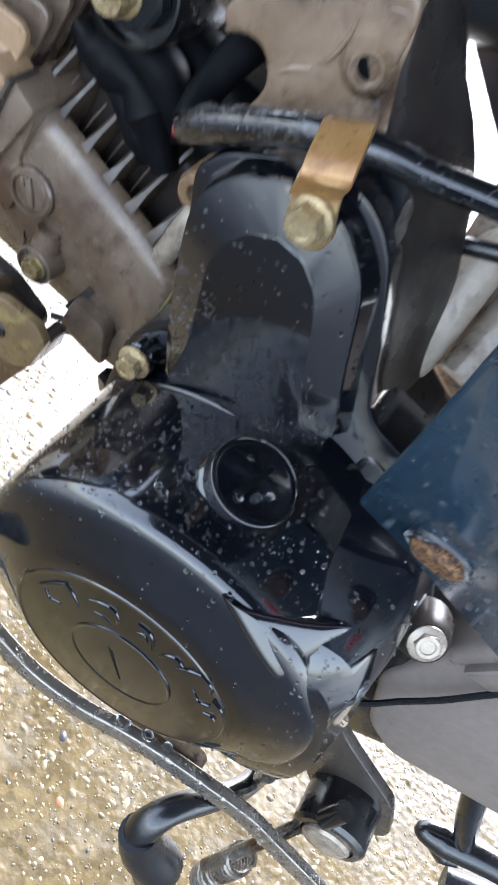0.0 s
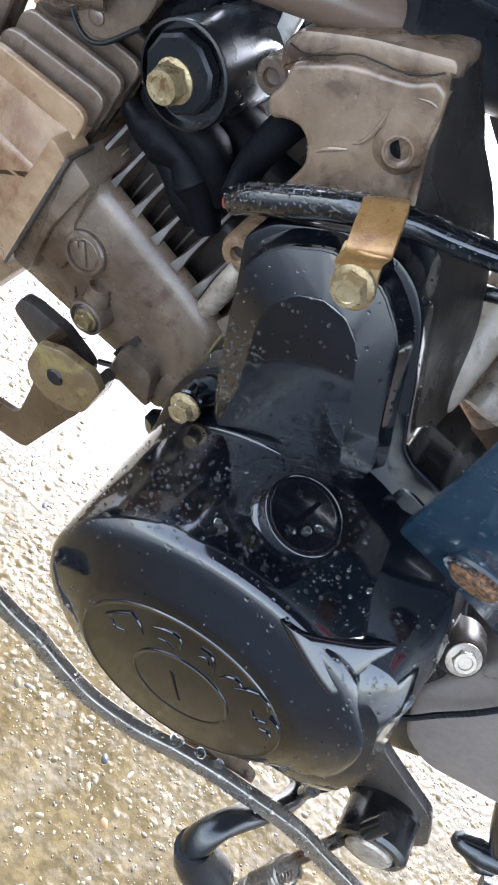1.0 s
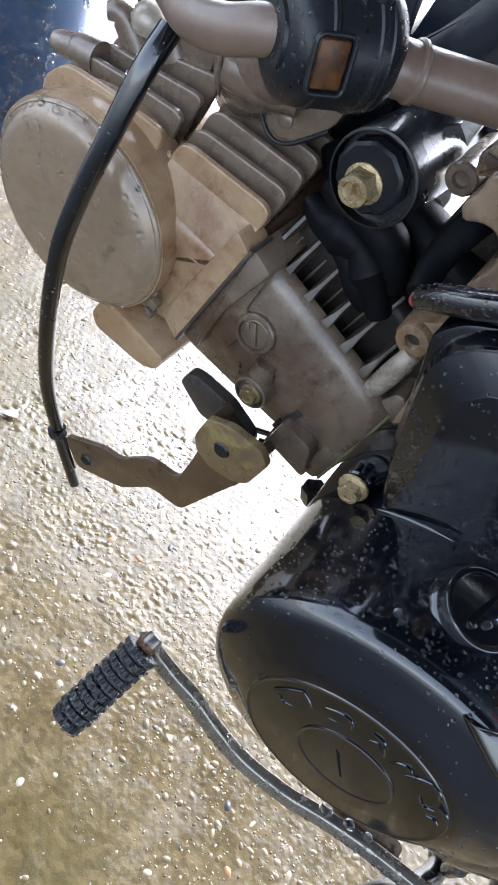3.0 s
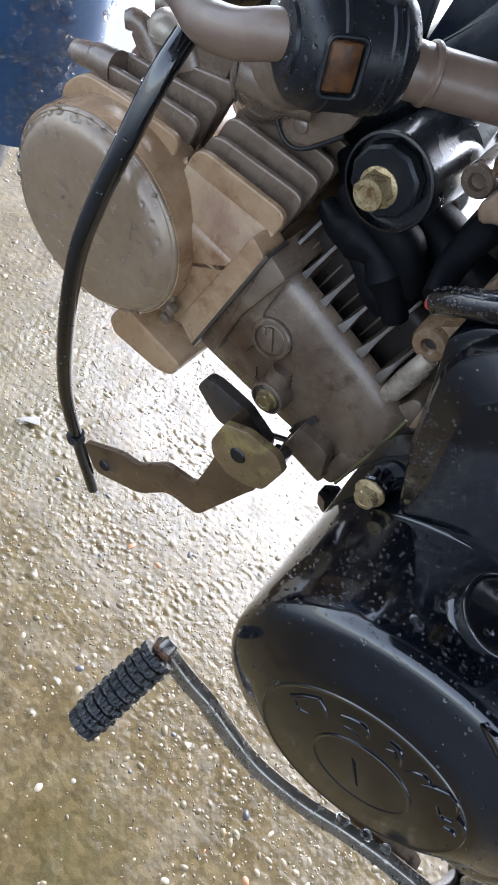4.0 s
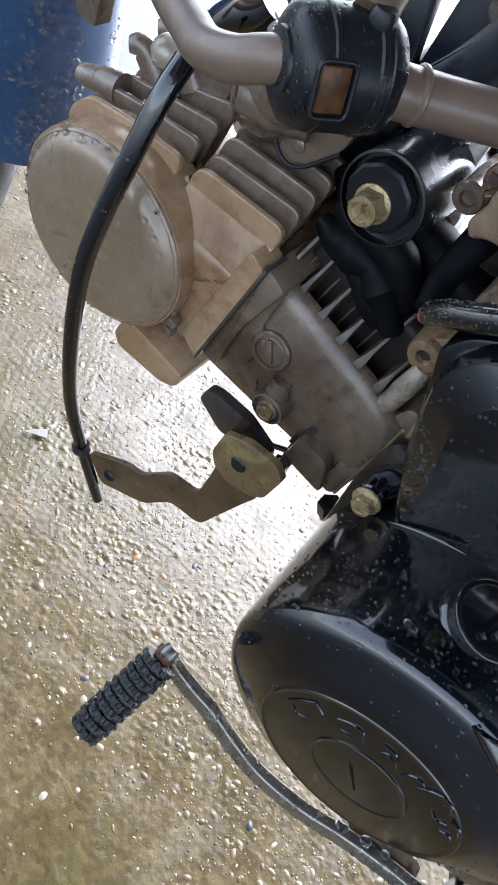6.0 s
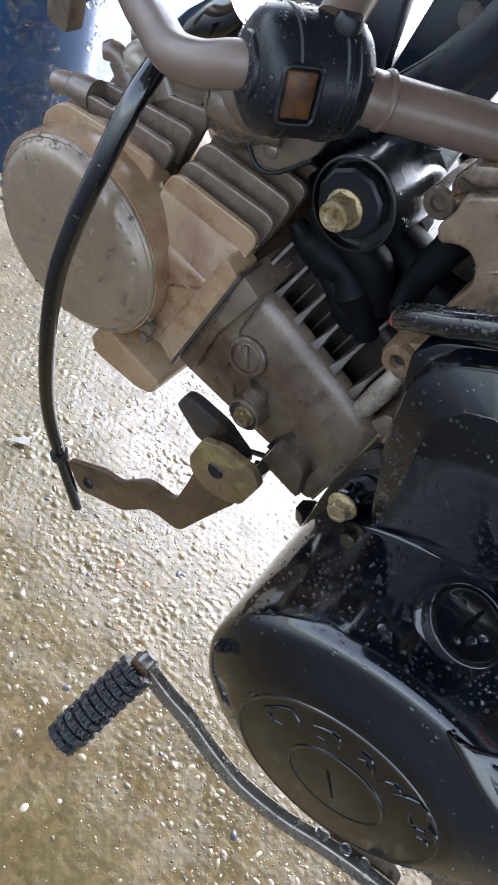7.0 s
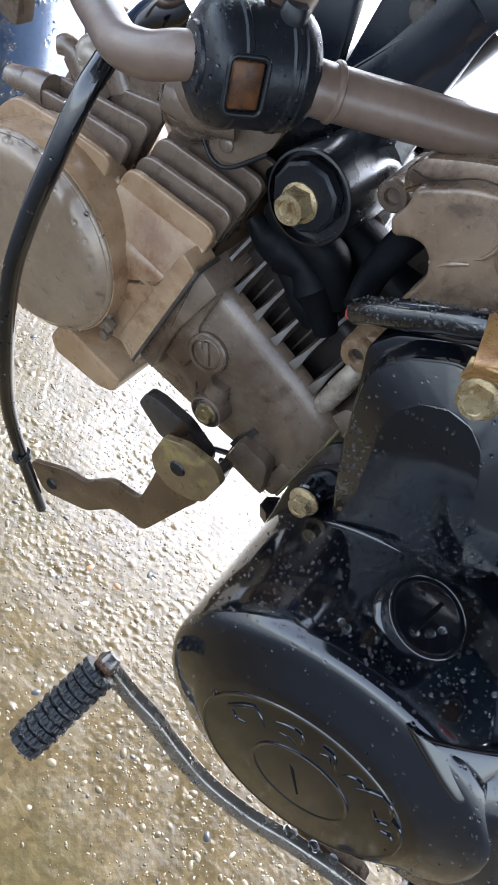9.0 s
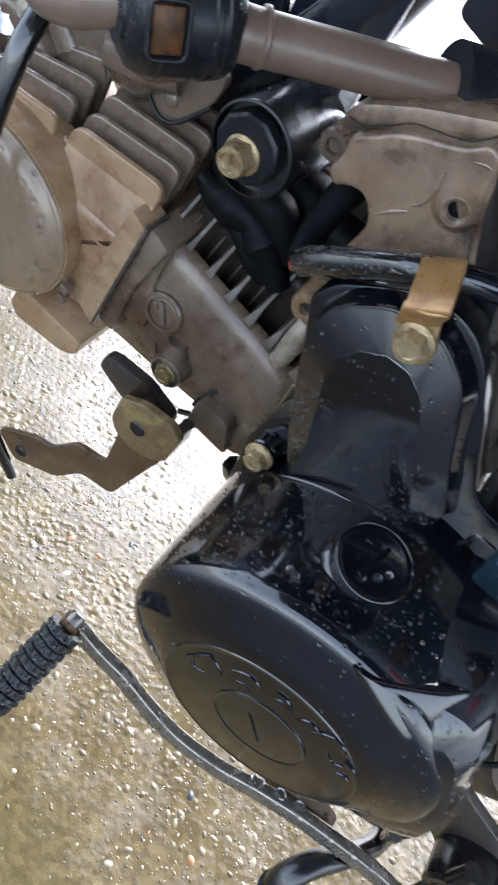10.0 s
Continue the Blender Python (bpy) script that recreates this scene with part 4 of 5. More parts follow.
part("mount_bolt", placed(hex_head(11.4, 9.0, 7.6, 2.0, 0.6), out(-67.5, 35.0, 84.8, spin=10)), ZINC_PALE, mount, "zinc hex bolt with a stamped head")
part("mount_plate", prism(rounded([(-74, 60), (-48, 66), (-40, 92), (-52, 112), (-84, 112), (-88, 80)], 8), 96, 104, 1.5), NAVY, mount)
part("tab", prism(rounded([(-57, 88), (-54.4, 71), (-50.4, 62.6), (-45.6, 62.4), (-45, 68), (-44.6, 77), (-48, 84), (-51, 98), (-50, 112), (-58, 112)], 2), 76, 79, 0.8), BRIGHT, mount, "bare alloy tab with a hole")
part("tab_rim", tube([(-54, 75.6, 92), (-54.6, 75.4, 78), (-52, 75.4, 68), (-48, 75.6, 62.6)], [0.8, 1.2, 1.2, 0.8], 10), BRIGHT, mount)
part("clip_wire", tube([(-49, 77, 62), (-53, 76, 56), (-58, 74, 49)], 0.9, 8), BRIGHT, mount, "bright steel clip wire")
part("tab_bush", placed(lathe([(2.4, -0.4), (2.3, 0.3), (1.2, 0.4), (0, 0.4)], 18), out(-48.6, 75.9, 72)), COPPER, mount)

# gear lever
lever_line = spline([(-24, -69, -91), (-17, -68.5, -99), (-5.5, -67.5, -107), (8.8, -67, -112), (24.5, -66.5, -122.4), (46.9, -66, -131.4), (72.8, -65, -129), (92.5, -63.5, -121.1), (113, -62, -116.3), (132.6, -60, -117.3), (157.6, -57, -122.1), (182, -54, -136), (208, -51, -150.4), (231, -48, -164), (262, -45, -182)], 6)
lever_rings = []
for k, c in enumerate(lever_line):
    d = (lever_line[min(k + 1, len(lever_line) - 1)] - lever_line[max(k - 1, 0)]).normalized()
    side = Vector((0.1, -0.96, 0.2))
    side = (side - d * side.dot(d)).normalized()
    rise = d.cross(side) if d.cross(side).z > 0 else side.cross(d)
    w, h = 3.1, 4.2 + 0.5 * min(1, k / 40)
    lever_rings.append([c + side * x * w + rise * y * h for x, y in rounded([(1, 1), (1, -1), (-1, -1), (-1, 1)], 0.42, 4)])
lever = part("gear_lever", loft(lever_rings), CHROME, moto, "worn steel gear lever, wet")
pn = (Vector((-27, -112, -116)) - Vector((-21, -68, -86))).normalized()
part("pedal_pin", placed(lathe([(0, -5), (3.4, -4.6), (4, -3), (4, 44), (0, 44)], 18), out(-21.5, -71, -88, pn)), STEEL, lever, "steel pedal pin")
part("rust_collar", placed(lathe([(4.4, 0.5), (4.8, 2), (4.4, 4.5)], 16), out(-21.5, -71, -88, pn)), RUST, lever, "rust-stained collar")
ribs = [(4, 3)]
for k in range(9):
    ribs += [(8.6, 4 + k * 4.6), (8.8, 6.6 + k * 4.6), (7.4, 7.2 + k * 4.6), (7.4, 8.2 + k * 4.6)]
ribs += [(8.4, 46), (7.8, 49.5), (5, 50.5), (0, 50.5)]
pedal_m = out(-21.5, -71, -88, pn)


def knurl(bm, m):
    """Cross grooves over the raised rings of a turned sleeve."""
    for v in bm.verts:
        r = math.hypot(v.co.x, v.co.y)
        if r > 8.1:
            k = int(v.co.z / 4.6)
            a = math.atan2(v.co.y, v.co.x) + 0.26 * (k % 2)
            f = 1 - 0.1 * (math.cos(a * 12) > 0.55)
            v.co.x *= f
            v.co.y *= f
    return placed(bm, m)


pedal = part("pedal_rubber", knurl(placed(lathe(ribs, 72), Matrix.Identity(4)), pedal_m), RUBBER, lever, "ribbed and studded black rubber sleeve")
part("cast_lug", prism(rounded([(88, -126), (96, -134), (118, -130), (132, -122), (126, -114), (100, -116)], 4), -57, -50, 1.5), RUST_STEEL, lever, "rust-pitted clamp lug")
part("shaft_boss", placed(lathe([(9.5, 0), (9.5, 26), (8, 29), (0, 29)], 24), out(115, -22, -121.4)), COPPER, lever, "rusty splined boss")

# blue side panel, tilted outwards towards its top
PANEL = ENG @ Matrix(((1, 0, 0, 86), (0, 0.883, -0.468, -15.5), (0, 0.468, 0.883, 37), (0, 0, 0, 1)))
panel = part("side_panel", prism(rounded([(0, 0), (-11.5, 62), (-24, 126), (150, 140), (150, -52), (83, -38), (24, -7)], 3), 0, 5, 1.0), BLUE, moto, "dark blue painted side panel, speckled with water", PANEL)
part("bolt_recess", placed(lathe([(10.8, 0), (10.2, 1.4), (9, 1.8), (0, 1.8)], 28), out(22.5, 0, 21.5) @ Matrix.Diagonal((1, 0.9, 1, 1))), NAVY, panel, space=PANEL)
part("scraped_rim", placed(lathe([(10.6, 0.2), (10.9, 1.0), (10.0, 1.6), (9.4, 1.0), (9.6, 0.2)], 36), out(22.5, -1.0, 21.0) @ Matrix.Diagonal((1, 0.92, 1, 1))), RAWPAINT, panel, "rim scraped to pale metal", PANEL)
part("rusted_bolt", placed(lathe([(8.6, 0), (9.0, 1.8), (7.5, 3.6), (5, 4.2), (2.5, 3.4), (0, 3.0)], 22), out(22.8, -1.2, 22.5)), RUST, panel, "flaky rusted bolt head", PANEL)
part("sticker_edge", prism(rounded([(30, 45), (43, 62), (64, 61), (62, 31), (46, 33)], 5), -0.6, 1, 0.2), WHITEP, panel, "white sticker border", PANEL)
part("sticker", prism(rounded([(32, 45), (44, 60), (62, 59), (60, 34), (47, 36)], 5), -1.1, 0.5, 0.2), REDP, panel, "red sticker", PANEL)

# swing arm, stand bracket and footrest behind the cover
swing = part("swing_arm", prism(rounded([(160, -62), (163, -12), (172, 14), (230, 34), (340, 40), (340, -52), (240, -96), (203, -112), (182, -102)], 8), 6, 130, 4, 3), SWING, moto, "grey-brown painted steel swing arm")
part("clip_wire", tube([(150, -10, -78), (163, -6, -69), (171, -2, -55), (178, 0, -38), (184, 2, -16), (190, 3, 6)], 1.5, 8), RUBBER, swing, "thin black wire")
part("pivot_bracket", prism(rounded([(146, -40), (150, -112), (184, -130), (204, -114), (198, -96), (182, -60)], 6), 10, 34, 2), BLACK_MATT, swing, "black pivot bracket in shade")
part("arm_step", prism(rounded([(170, -18), (176, 2), (240, 16), (238, -6)], 3), 2, 12, 1.5), SWING, swing)
pivot = part("pivot_washer", placed(lathe([(12, -12), (9.8, -5), (8.4, -0.6), (7.4, 0.4), (6.4, -0.4), (0, -0.6)], 28), out(141, -15, 5, (0.1, -0.8, 0.6))), FLANK, moto, "dark pivot boss with a pale bolt")
part("pivot_bolt", placed(hex_head(8.6, 3.5, 7.0, 1.6, 0.4), out(141, -15, 5, (0.1, -0.8, 0.6), 20)), BARE, pivot, "dull grey bolt head")
stand = part("stand_plate", prism(rounded([(150, -78), (178, -97), (219, -117), (239, -145), (234, -171), (206, -168), (176, -140)], 6), -12, -6, 1), DARKCASE, moto, "black steel stand bracket")
part("boss", placed(lathe([(19, -24), (19, 0), (17, 2), (14, 2.2), (13.4, 0.5), (0, 0.5)], 36), out(207, -33, -141)), BLACK_MATT, stand)
part("pivot", placed(lathe([(13, 0), (12.6, 3), (11.2, 4.4), (7, 5), (0, 5.2)], 32), out(207, -33, -141.5)), BARE, stand, "pale wet round bolt head")
part("stay", tube([(196, -30, -112), (196, -33, -128)], 5, 12), BLACK_MATT, stand)
part("link_rod", tube([(190, -40, -140), (184, -54, -172), (180, -64, -200)], 3.6, 12), STEEL, stand, "dull steel link rod")
coil = [Vector((187, -56, -176)) + Vector((0.18, 0.0, -1)).normalized() * (t * 0.95) + Vector((math.cos(t) * 7.0, math.sin(t) * 7.0, 0)) for t in np.arange(0, 88, 0.5)]
part("spring", tube(coil, 1.5, 6, 1), STEEL, stand, "dull steel coil spring")
part("peg_rod", tube([(172, -18, -166), (160, -40, -150), (146, -56, -134), (130, -74, -128), (127, -84, -140), (134, -86, -160)], [6, 6, 6, 6.5, 8, 9], 14), BLACK_MATT, stand, "bent black peg rod")
part("peg_knob", tube([(126, -86, -140), (136, -86, -156), (150, -84, -172), (154, -84, -190)], [9, 11, 12, 10], 16), RUBBER, stand, "black rubber peg end")
part("post", tube([(160, -30, -120), (166, -22, -140), (170, -18, -166)], [7, 8, 8], 14), BLACK_MATT, stand)
part("post_pin", tube([(158, -38, -118), (162, -34, -138)], 3.6, 12), STEEL, stand)
rest = part("footrest", tube([(262, 13, -163), (266, 12, -161), (276, 13, -158), (286, 14, -154), (302, 15, -146), (345, 16, -126)], [3, 6.4, 9, 8.6, 8, 8], 18), BLACK_MATT, moto, "black steel footrest bar")
part("post", tube([(246, 24, -96), (256, 20, -112), (270, 16, -132), (284, 15, -150)], [7, 7, 6.4, 6], 16), BLACK_MATT, rest)
part("peg_lobe", tube([(276, 12, -166), (287, 13, -170), (296, 14, -168)], [4, 6.4, 4], 14), BLACK_MATT, rest)
part("peg_rubber", tube([(300, 6, -182), (320, 8, -174), (350, 10, -162)], [8, 11, 11], 16), RUBBER, rest)
shaft = part("starter_shaft", tube([(77.4, 48, 32.5), (76.6, 50, 35.5), (75.5, 54, 41), (73, 66, 58), (69, 92, 92)], [3, 5.5, 7.5, 8.5, 8.5], 20), ROD, moto, "bright bare metal starter body")
part("starter_boot", tube([(77, 49, 36), (83, 50, 27), (90, 50, 17), (100, 50, 6)], [6, 8.5, 11, 12], 20), FLANK, shaft, "dark grimy lower boot")
part("boot_knob", tube([(76.6, 46, 37.6), (77.4, 45, 34), (78, 45, 31)], [2.4, 4.6, 3], 14), BARE, shaft)
part("back_case", prism(rounded([(82, 62), (130, 66), (170, 20), (150, -30), (92, -10)], 6), 96, 110, 3), DARKCASE, shaft, "grimy casing behind the starter")
part("starter_body", prism(rounded([(54, 100), (62, 60), (72, 30), (104, 16), (126, 80), (100, 124), (66, 120)], 6), 78, 110, 3, 3), BARE, shaft, "bare alloy starter body")
part("second_rod", tube([(92, 56, 44), (92, 72, 62), (90, 100, 96)], 9.0, 20), BARE, shaft)

part("frame_stay", tube([(52, 70, 71), (58, 70, 75), (80, 70, 88), (120, 72, 112)], 3.2, 12), BLACK_MATT, moto, "thin black frame stay")

carb = part("carburettor", tube([(-160, 52, 92), (-151, 46, 101), (-143, 43, 109), (-136, 44, 118)], [8, 8.4, 8.4, 7.6], 20), WETBLACK, moto, "wet black carburettor body")
# Pale block and strip added as sky reflections on the wet black parts.
part("float_bowl", prism(rounded([(-152, 93), (-147, 103), (-139, 108), (-132, 112), (-126, 110), (-130, 100), (-140, 94)], 2.5), 48, 66, 1.6), BRIGHT, carb, "pale block for sky reflections on wet black parts")
part("throttle_arm", strip_plate([(-142, 42, 109), (-136, 41, 113.5), (-128, 41, 110)], 3.4, 1.4), BRIGHT, carb, "pale strip for sky reflections on wet black parts")
part("bowl_screw", placed(lathe([(4.2, 0), (4.0, 1.6), (2.4, 2.2), (0, 2.2)], 18), out(-141, 47.6, 103)), STEEL, carb)

part("far_side_case", prism(rounded([(-156, -20), (-152, 60), (-122, 76), (-66, 82), (-56, -20)], 8), 122, 190, 4, 3), DARKCASE, moto, "dark oily far side of the engine")

# frame gussets
part("frame_tube", tube([(-60, 104, 150), (-74, 104, 118), (-100, 104, 74), (-128, 104, 30), (-150, 104, -6)], 17, 24), NAVY, moto, "navy painted frame down tube")
gusset = part("front_gusset", prism(rounded([(-160, 96), (-126, 126), (-99.5, 139), (-95.5, 108), (-84, 82), (-110, 66)], 4), 88, 94, 1), NAVY, moto, "navy painted frame gusset")
part("rear_gusset", prism(rounded([(-90, 146), (-94, 107), (-83, 80), (-58, 84), (-54.5, 119), (-50.5, 143), (-44, 160), (-62, 166)], 4), 90, 96, 1), NAVY, gusset)
part("gusset_hole", placed(lathe([(5.4, 0), (5.2, 0.6), (0, 0.6)], 24), out(-75, 90, 139)), STEEL, gusset, "bright drilled hole")
part("rear_plate", prism(rounded([(-36, 141), (-14, 135), (13, 124), (20, 117.5), (47, 100), (57, 90), (75, 84), (110, 120), (60, 170), (-30, 175)], 4), 90, 96, 1), NAVY, gusset)
part("gusset_seam", tube([(-92, 90, 106), (-80, 89.6, 124), (-66, 89.6, 146)], 0.7, 6), NAVY, gusset)

# blue leg shield beyond the head
plan = spline([(-420, 70, 0), (-330, 58, 0), (-292, 72, 0), (-272, 100, 0), (-270, 132, 0), (-290, 158, 0)], 5)
ring0 = [(p.x, p.y, -68) for p in plan] + [(p.x - 3, p.y + 4, -68) for p in plan[::-1]]
ring1 = [(p.x - 8, p.y + 2, 220) for p in plan] + [(p.x - 11, p.y + 6, 220) for p in plan[::-1]]
shield = part("leg_shield", loft([ring0, ring1]), BLUE_GLOSS, moto, "glossy blue plastic leg shield covered in water drops")
part("shield_clip", prism(rounded([(-199, 84), (-188, 83), (-187, 120), (-201, 120)], 3), 16, 24, 1.5), ALLOY, shield, "grey clip")

# tank and seat base, and the wheels it stands on
# Out of view; made extra wide to keep sky light off the engine.
tank = part("fuel_tank", prism(rounded([(-330, 330), (-260, 230), (-60, 206), (190, 206), (240, 60), (420, 40), (700, 200), (760, 420), (300, 470), (-150, 520), (-320, 430)], 40, 6), -40, 230, 60, 6), NAVY, moto, "dark tank and seat base, unseen, widened to block sky")
for x in (-600, 720):
    tyre = part("wheel", placed(lathe([(205, -38), (240, -46), (268, -36), (282, -14), (285, 0), (282, 14), (268, 36), (240, 46), (205, 38), (205, -38)], 72), out(x, 96, -58)), RUBBER, moto, "black road tyre on a steel rim")
    part("rim", placed(lathe([(206, -30), (196, -26), (190, 0), (196, 26), (206, 30), (206, -30)], 64), out(x, 96, -58)), STEEL, tyre)
    part("hub", placed(lathe([(0, -50), (40, -50), (44, 0), (40, 50), (0, 50)], 32), out(x, 96, -58)), ALLOY, tyre)

# ---- wiring over the cylinder ----
wires = thing("wire_sleeve", "black sleeved wiring over the cylinder fins, wet", "wiring", (-50, 60, 60))
part("sleeve", tube([(92, 76, 46), (76, 68, 42), (58, 66, 41), (40, 65, 41), (22, 62, 44), (6, 60, 52)], [7, 8, 9, 9, 9, 8], 18), WIRE, wires, space=CYL)
part("sleeve", tube([(84, 70, 60), (62, 68, 57), (40, 67, 57), (20, 62, 60), (4, 56, 68), (-4, 60, 86)], [9, 10, 11, 11, 10, 9], 18), WIRE, wires, space=CYL)
for pts, radii in (([(82, 52, 37), (72, 48, 39), (63, 46.5, 43), (54, 46, 44), (46, 46.5, 41), (38, 46.5, 36), (30, 48, 29)], [5, 6.6, 8.4, 6.6, 8.6, 7, 5.4]),
                   ([(80, 56, 46), (70, 51, 49), (60, 49, 53), (50, 49, 54), (42, 50, 48), (34, 51, 40)], [6, 7.4, 6.4, 8.8, 7.2, 6]),
                   ([(66, 50, 34), (60, 47, 38), (52, 45.6, 36), (44, 46, 31), (36, 48, 27)], [4, 5.4, 4.6, 6, 4])):
    part("loom_branch", tube(pts, [r * (0.86 + 0.3 * (k * 7 % 5) / 4) for k, r in enumerate(radii)], 16, 7), WETWIRE, wires, "wet black taped wiring loom", CYL)
part("lead", tube([(-28, 22, 73), (-31, 34, 80), (-30, 44, 90), (-27, 54, 97)], [5, 5.6, 6.2, 6.2], 16), WIRE, wires)

# ---- cable and its clamp ----
cable = thing("cable", "black rubber-sleeved cable held down beside the cover", "cable", (-20, 20, 76))
cable_sleeve = part("sleeve", tube([(-26, 18, 75), (-20, 14, 83), (-11, 11, 91), (1, 8, 101.5), (12, 6, 109), (24, 10, 113), (36, 14, 114.5), (49, 18, 117), (80, 28, 124), (120, 40, 140)], [4.6, 5, 5, 4.8, 4.6, 4.4, 4.2, 4.2, 4.2, 4.2], 16), HOSE, cable)
part("seal", placed(lathe([(2.5, -1), (2.3, 0.5), (1.4, 1.2), (0, 1.4)], 18), out(-27.6, 15.6, 74.6, (-0.6, -0.75, 0.2))), REDDOT, cable, "small red seal")
clamp = thing("wire_clamp", "yellow zinc clamp strap over the cable, bolted down", "clamp", (20, 0, 96))


def strap(pts, half, thick, across):
    line = spline(pts, 5)
    w = Vector(across).normalized()
    rings = []
    for k, c in enumerate(line):
        d = (line[min(k + 1, len(line) - 1)] - line[max(k - 1, 0)]).normalized()
        n = d.cross(w).normalized()
        rings.append([c + w * half + n * thick / 2, c + w * half - n * thick / 2, c - w * half - n * thick / 2, c - w * half + n * thick / 2])
    bm = loft(rings)
    bmesh.ops.bevel(bm, geom=list(bm.edges), offset=0.25, segments=1, affect="EDGES")
    return bm


part("strap", strap([(19.2, -5.0, 101), (19.4, -6.6, 104.6), (20, -8.6, 108.2), (19.4, -8.4, 110.2), (18.2, -5.6, 112.4), (16.8, -1.0, 114), (15.2, 4.4, 115.2), (14.2, 9, 114)], 6.6, 1.8, (0.86, 0.12, 0.49)), ZINC, clamp)
part("strap_foot", strap([(23.4, -4.2, 90.5), (22.2, -4.6, 95), (20.2, -4.6, 100), (18.9, -4.6, 104.5), (18.4, -3.6, 107)], 6.4, 1.8, (0.9, 0.05, 0.42)), ZINC_FOOT, clamp, "paler zinc foot")
part("strap_end", placed(lathe([(6.9, 0), (6.9, 2.0), (6.3, 2.5), (0, 2.5)], 32), out(22.4, -3.2, 93.6)), ZINC_FOOT, clamp)
part("strap_lip", tube([(14.2, -8.0, 106.3), (19.8, -9.4, 108.6), (25.4, -8.0, 111.2)], [0.8, 1.1, 0.8], 10), ZINC, clamp)
part("clamp_bolt", placed(hex_head(9.2, 6.6, 6.7, 1.8, 0.4), out(22, -5.6, 96, spin=5)), ZINC_PALE, clamp, "zinc flange bolt")

# ---- air valve with its pipes ----
valve = thing("air_valve", "black rubber-sheathed air valve between taupe pipes, wet", "valve", (-88, 3, 110))
ax = Vector((0.55, 0.72, 0.06)).normalized()
vc = Vector((-88, 4, 131))
boot = part("boot", placed(lathe([(8.6, -18.6), (9.4, -18.4), (9.8, -17.4), (12.5, -16.8), (15.2, -15), (16.6, -12.4), (17.0, -10), (17.0, -8.4), (17.5, -7.8), (17.5, -6.6), (17.0, -6), (17.0, 5.4), (17.6, 6), (17.6, 7.4), (16.8, 8), (16.8, 9.4), (17.2, 9.9), (17.0, 11.2), (16.4, 13), (14.5, 15.4), (11, 16.6), (9.4, 17.6)], 64), out(*vc, ax)), RUBBER, valve, "black moulded rubber boot")
wd = (Vector((0.617, -0.617, 0.487)) * 0.92 + Vector((0.645, -0.535, -0.546)) * 0.38)
wd = (wd - ax * wd.dot(ax)).normalized()
wm = Matrix((ax, wd.cross(ax), wd)).transposed().to_4x4()
wm.translation = vc + wd * 17.3 - ax * 8.0
part("window", placed(block((0, 0, 0), (8.8, 12.4, 2.0), 0.8), wm), AMBER, boot, "amber sight window")
rim_line = [(x, z, 0.8) for x, z in rounded([(-5.6, -7.4), (5.6, -7.4), (5.6, 7.4), (-5.6, 7.4)], 2.6, 4)]
part("window_rim", placed(tube([*rim_line, rim_line[0]], 0.75, 12, 2), wm), RUBBER, boot)
pd = Vector((0.75, 0.66, 0.0)).normalized()
part("outlet_pipe", tube([vc + ax * 14, (-73, 11.5, 132.5), (-66, 18, 132), (-44, 37.5, 132.4), (-22, 57, 132.5), (-4, 72, 131)], 7.9, 24, 5), PIPE, valve, "taupe steel pipe")
part("pipe_clip", placed(lathe([(8.0, -1.1), (8.8, -0.5), (8.8, 0.5), (8.0, 1.1)], 28), out(-67, 17, 132.2, pd)), PIPE, valve)
part("pipe_sleeve", tube([(-20, 58.5, 132.5), (12, 86.6, 132.5), (50, 120, 132.5), (90, 155, 134)], [14.4, 14.5, 14.5, 14.5], 28, 5), RUBBER, valve, "dark rubber sleeve on the pipe")
part("inlet_pipe", tube([(-97, -7, 130.5), (-104, -9, 127.6), (-113, -9.6, 122.4), (-126, -6, 117.6), (-139.4, 2, 116.2), (-153, 10, 115.3), (-176, 24, 116.5)], 6.7, 24, 7), PIPE, valve, "bent taupe pipe")
part("top_outlet", tube([(-86, 8, 146), (-90, 24, 158), (-98, 46, 172)], [6.5, 6.5, 6.5], 16), PIPE, valve)
part("boot_cap", placed(lathe([(4, 0), (4, 3), (3.2, 4.4), (0, 4.6)], 18), out(-82, 6, 147, (0, 0, 1))), RUBBER, boot)

# ---- rubber hose tied to the bracket ----
hose = thing("vacuum_hose", "bent black rubber hose tied to a bracket, wet", "hose", (-117, -6, -154))
hose_tube = part("tube", tube([(-143.5, 12, 99), (-143, 2, 87), (-144.5, -6, 64), (-149, -10, 35), (-151.5, -13, 4), (-149.5, -14, -38), (-145, -12, -80), (-134.5, -9, -114), (-117, -6, -154)], [4.3, 4.3, 4.2, 4.1, 4.0, 3.9, 3.7, 3.4, 3.1], 16), HOSE, hose)
part("cable_tie", placed(lathe([(5.0, -2), (5.0, 2)], 18), out(-134.5, -9, -115, (0.4, 0.06, -1))), RUBBER, hose)
part("tie_tail", tube([(-134, -13, -114), (-128, -16, -108), (-126, -15, -100)], 1.2, 8), RUBBER, hose)

# ---- bracket below the cylinder ----
bracket = thing("exhaust_bracket", "brown zinc-plated cranked bracket with rubber bush, worn", "bracket", (-60, 4, -60))
part("arm", prism(rounded([(-136, -131), (-122, -148), (-92, -132), (-77, -110), (-57, -107), (-42, -62), (-38, -52), (-52, -40), (-64, -50), (-64, -62), (-66, -86), (-84, -89), (-99, -110), (-110, -112)], 5), 0, 3, 0.6), BRACKET, bracket)
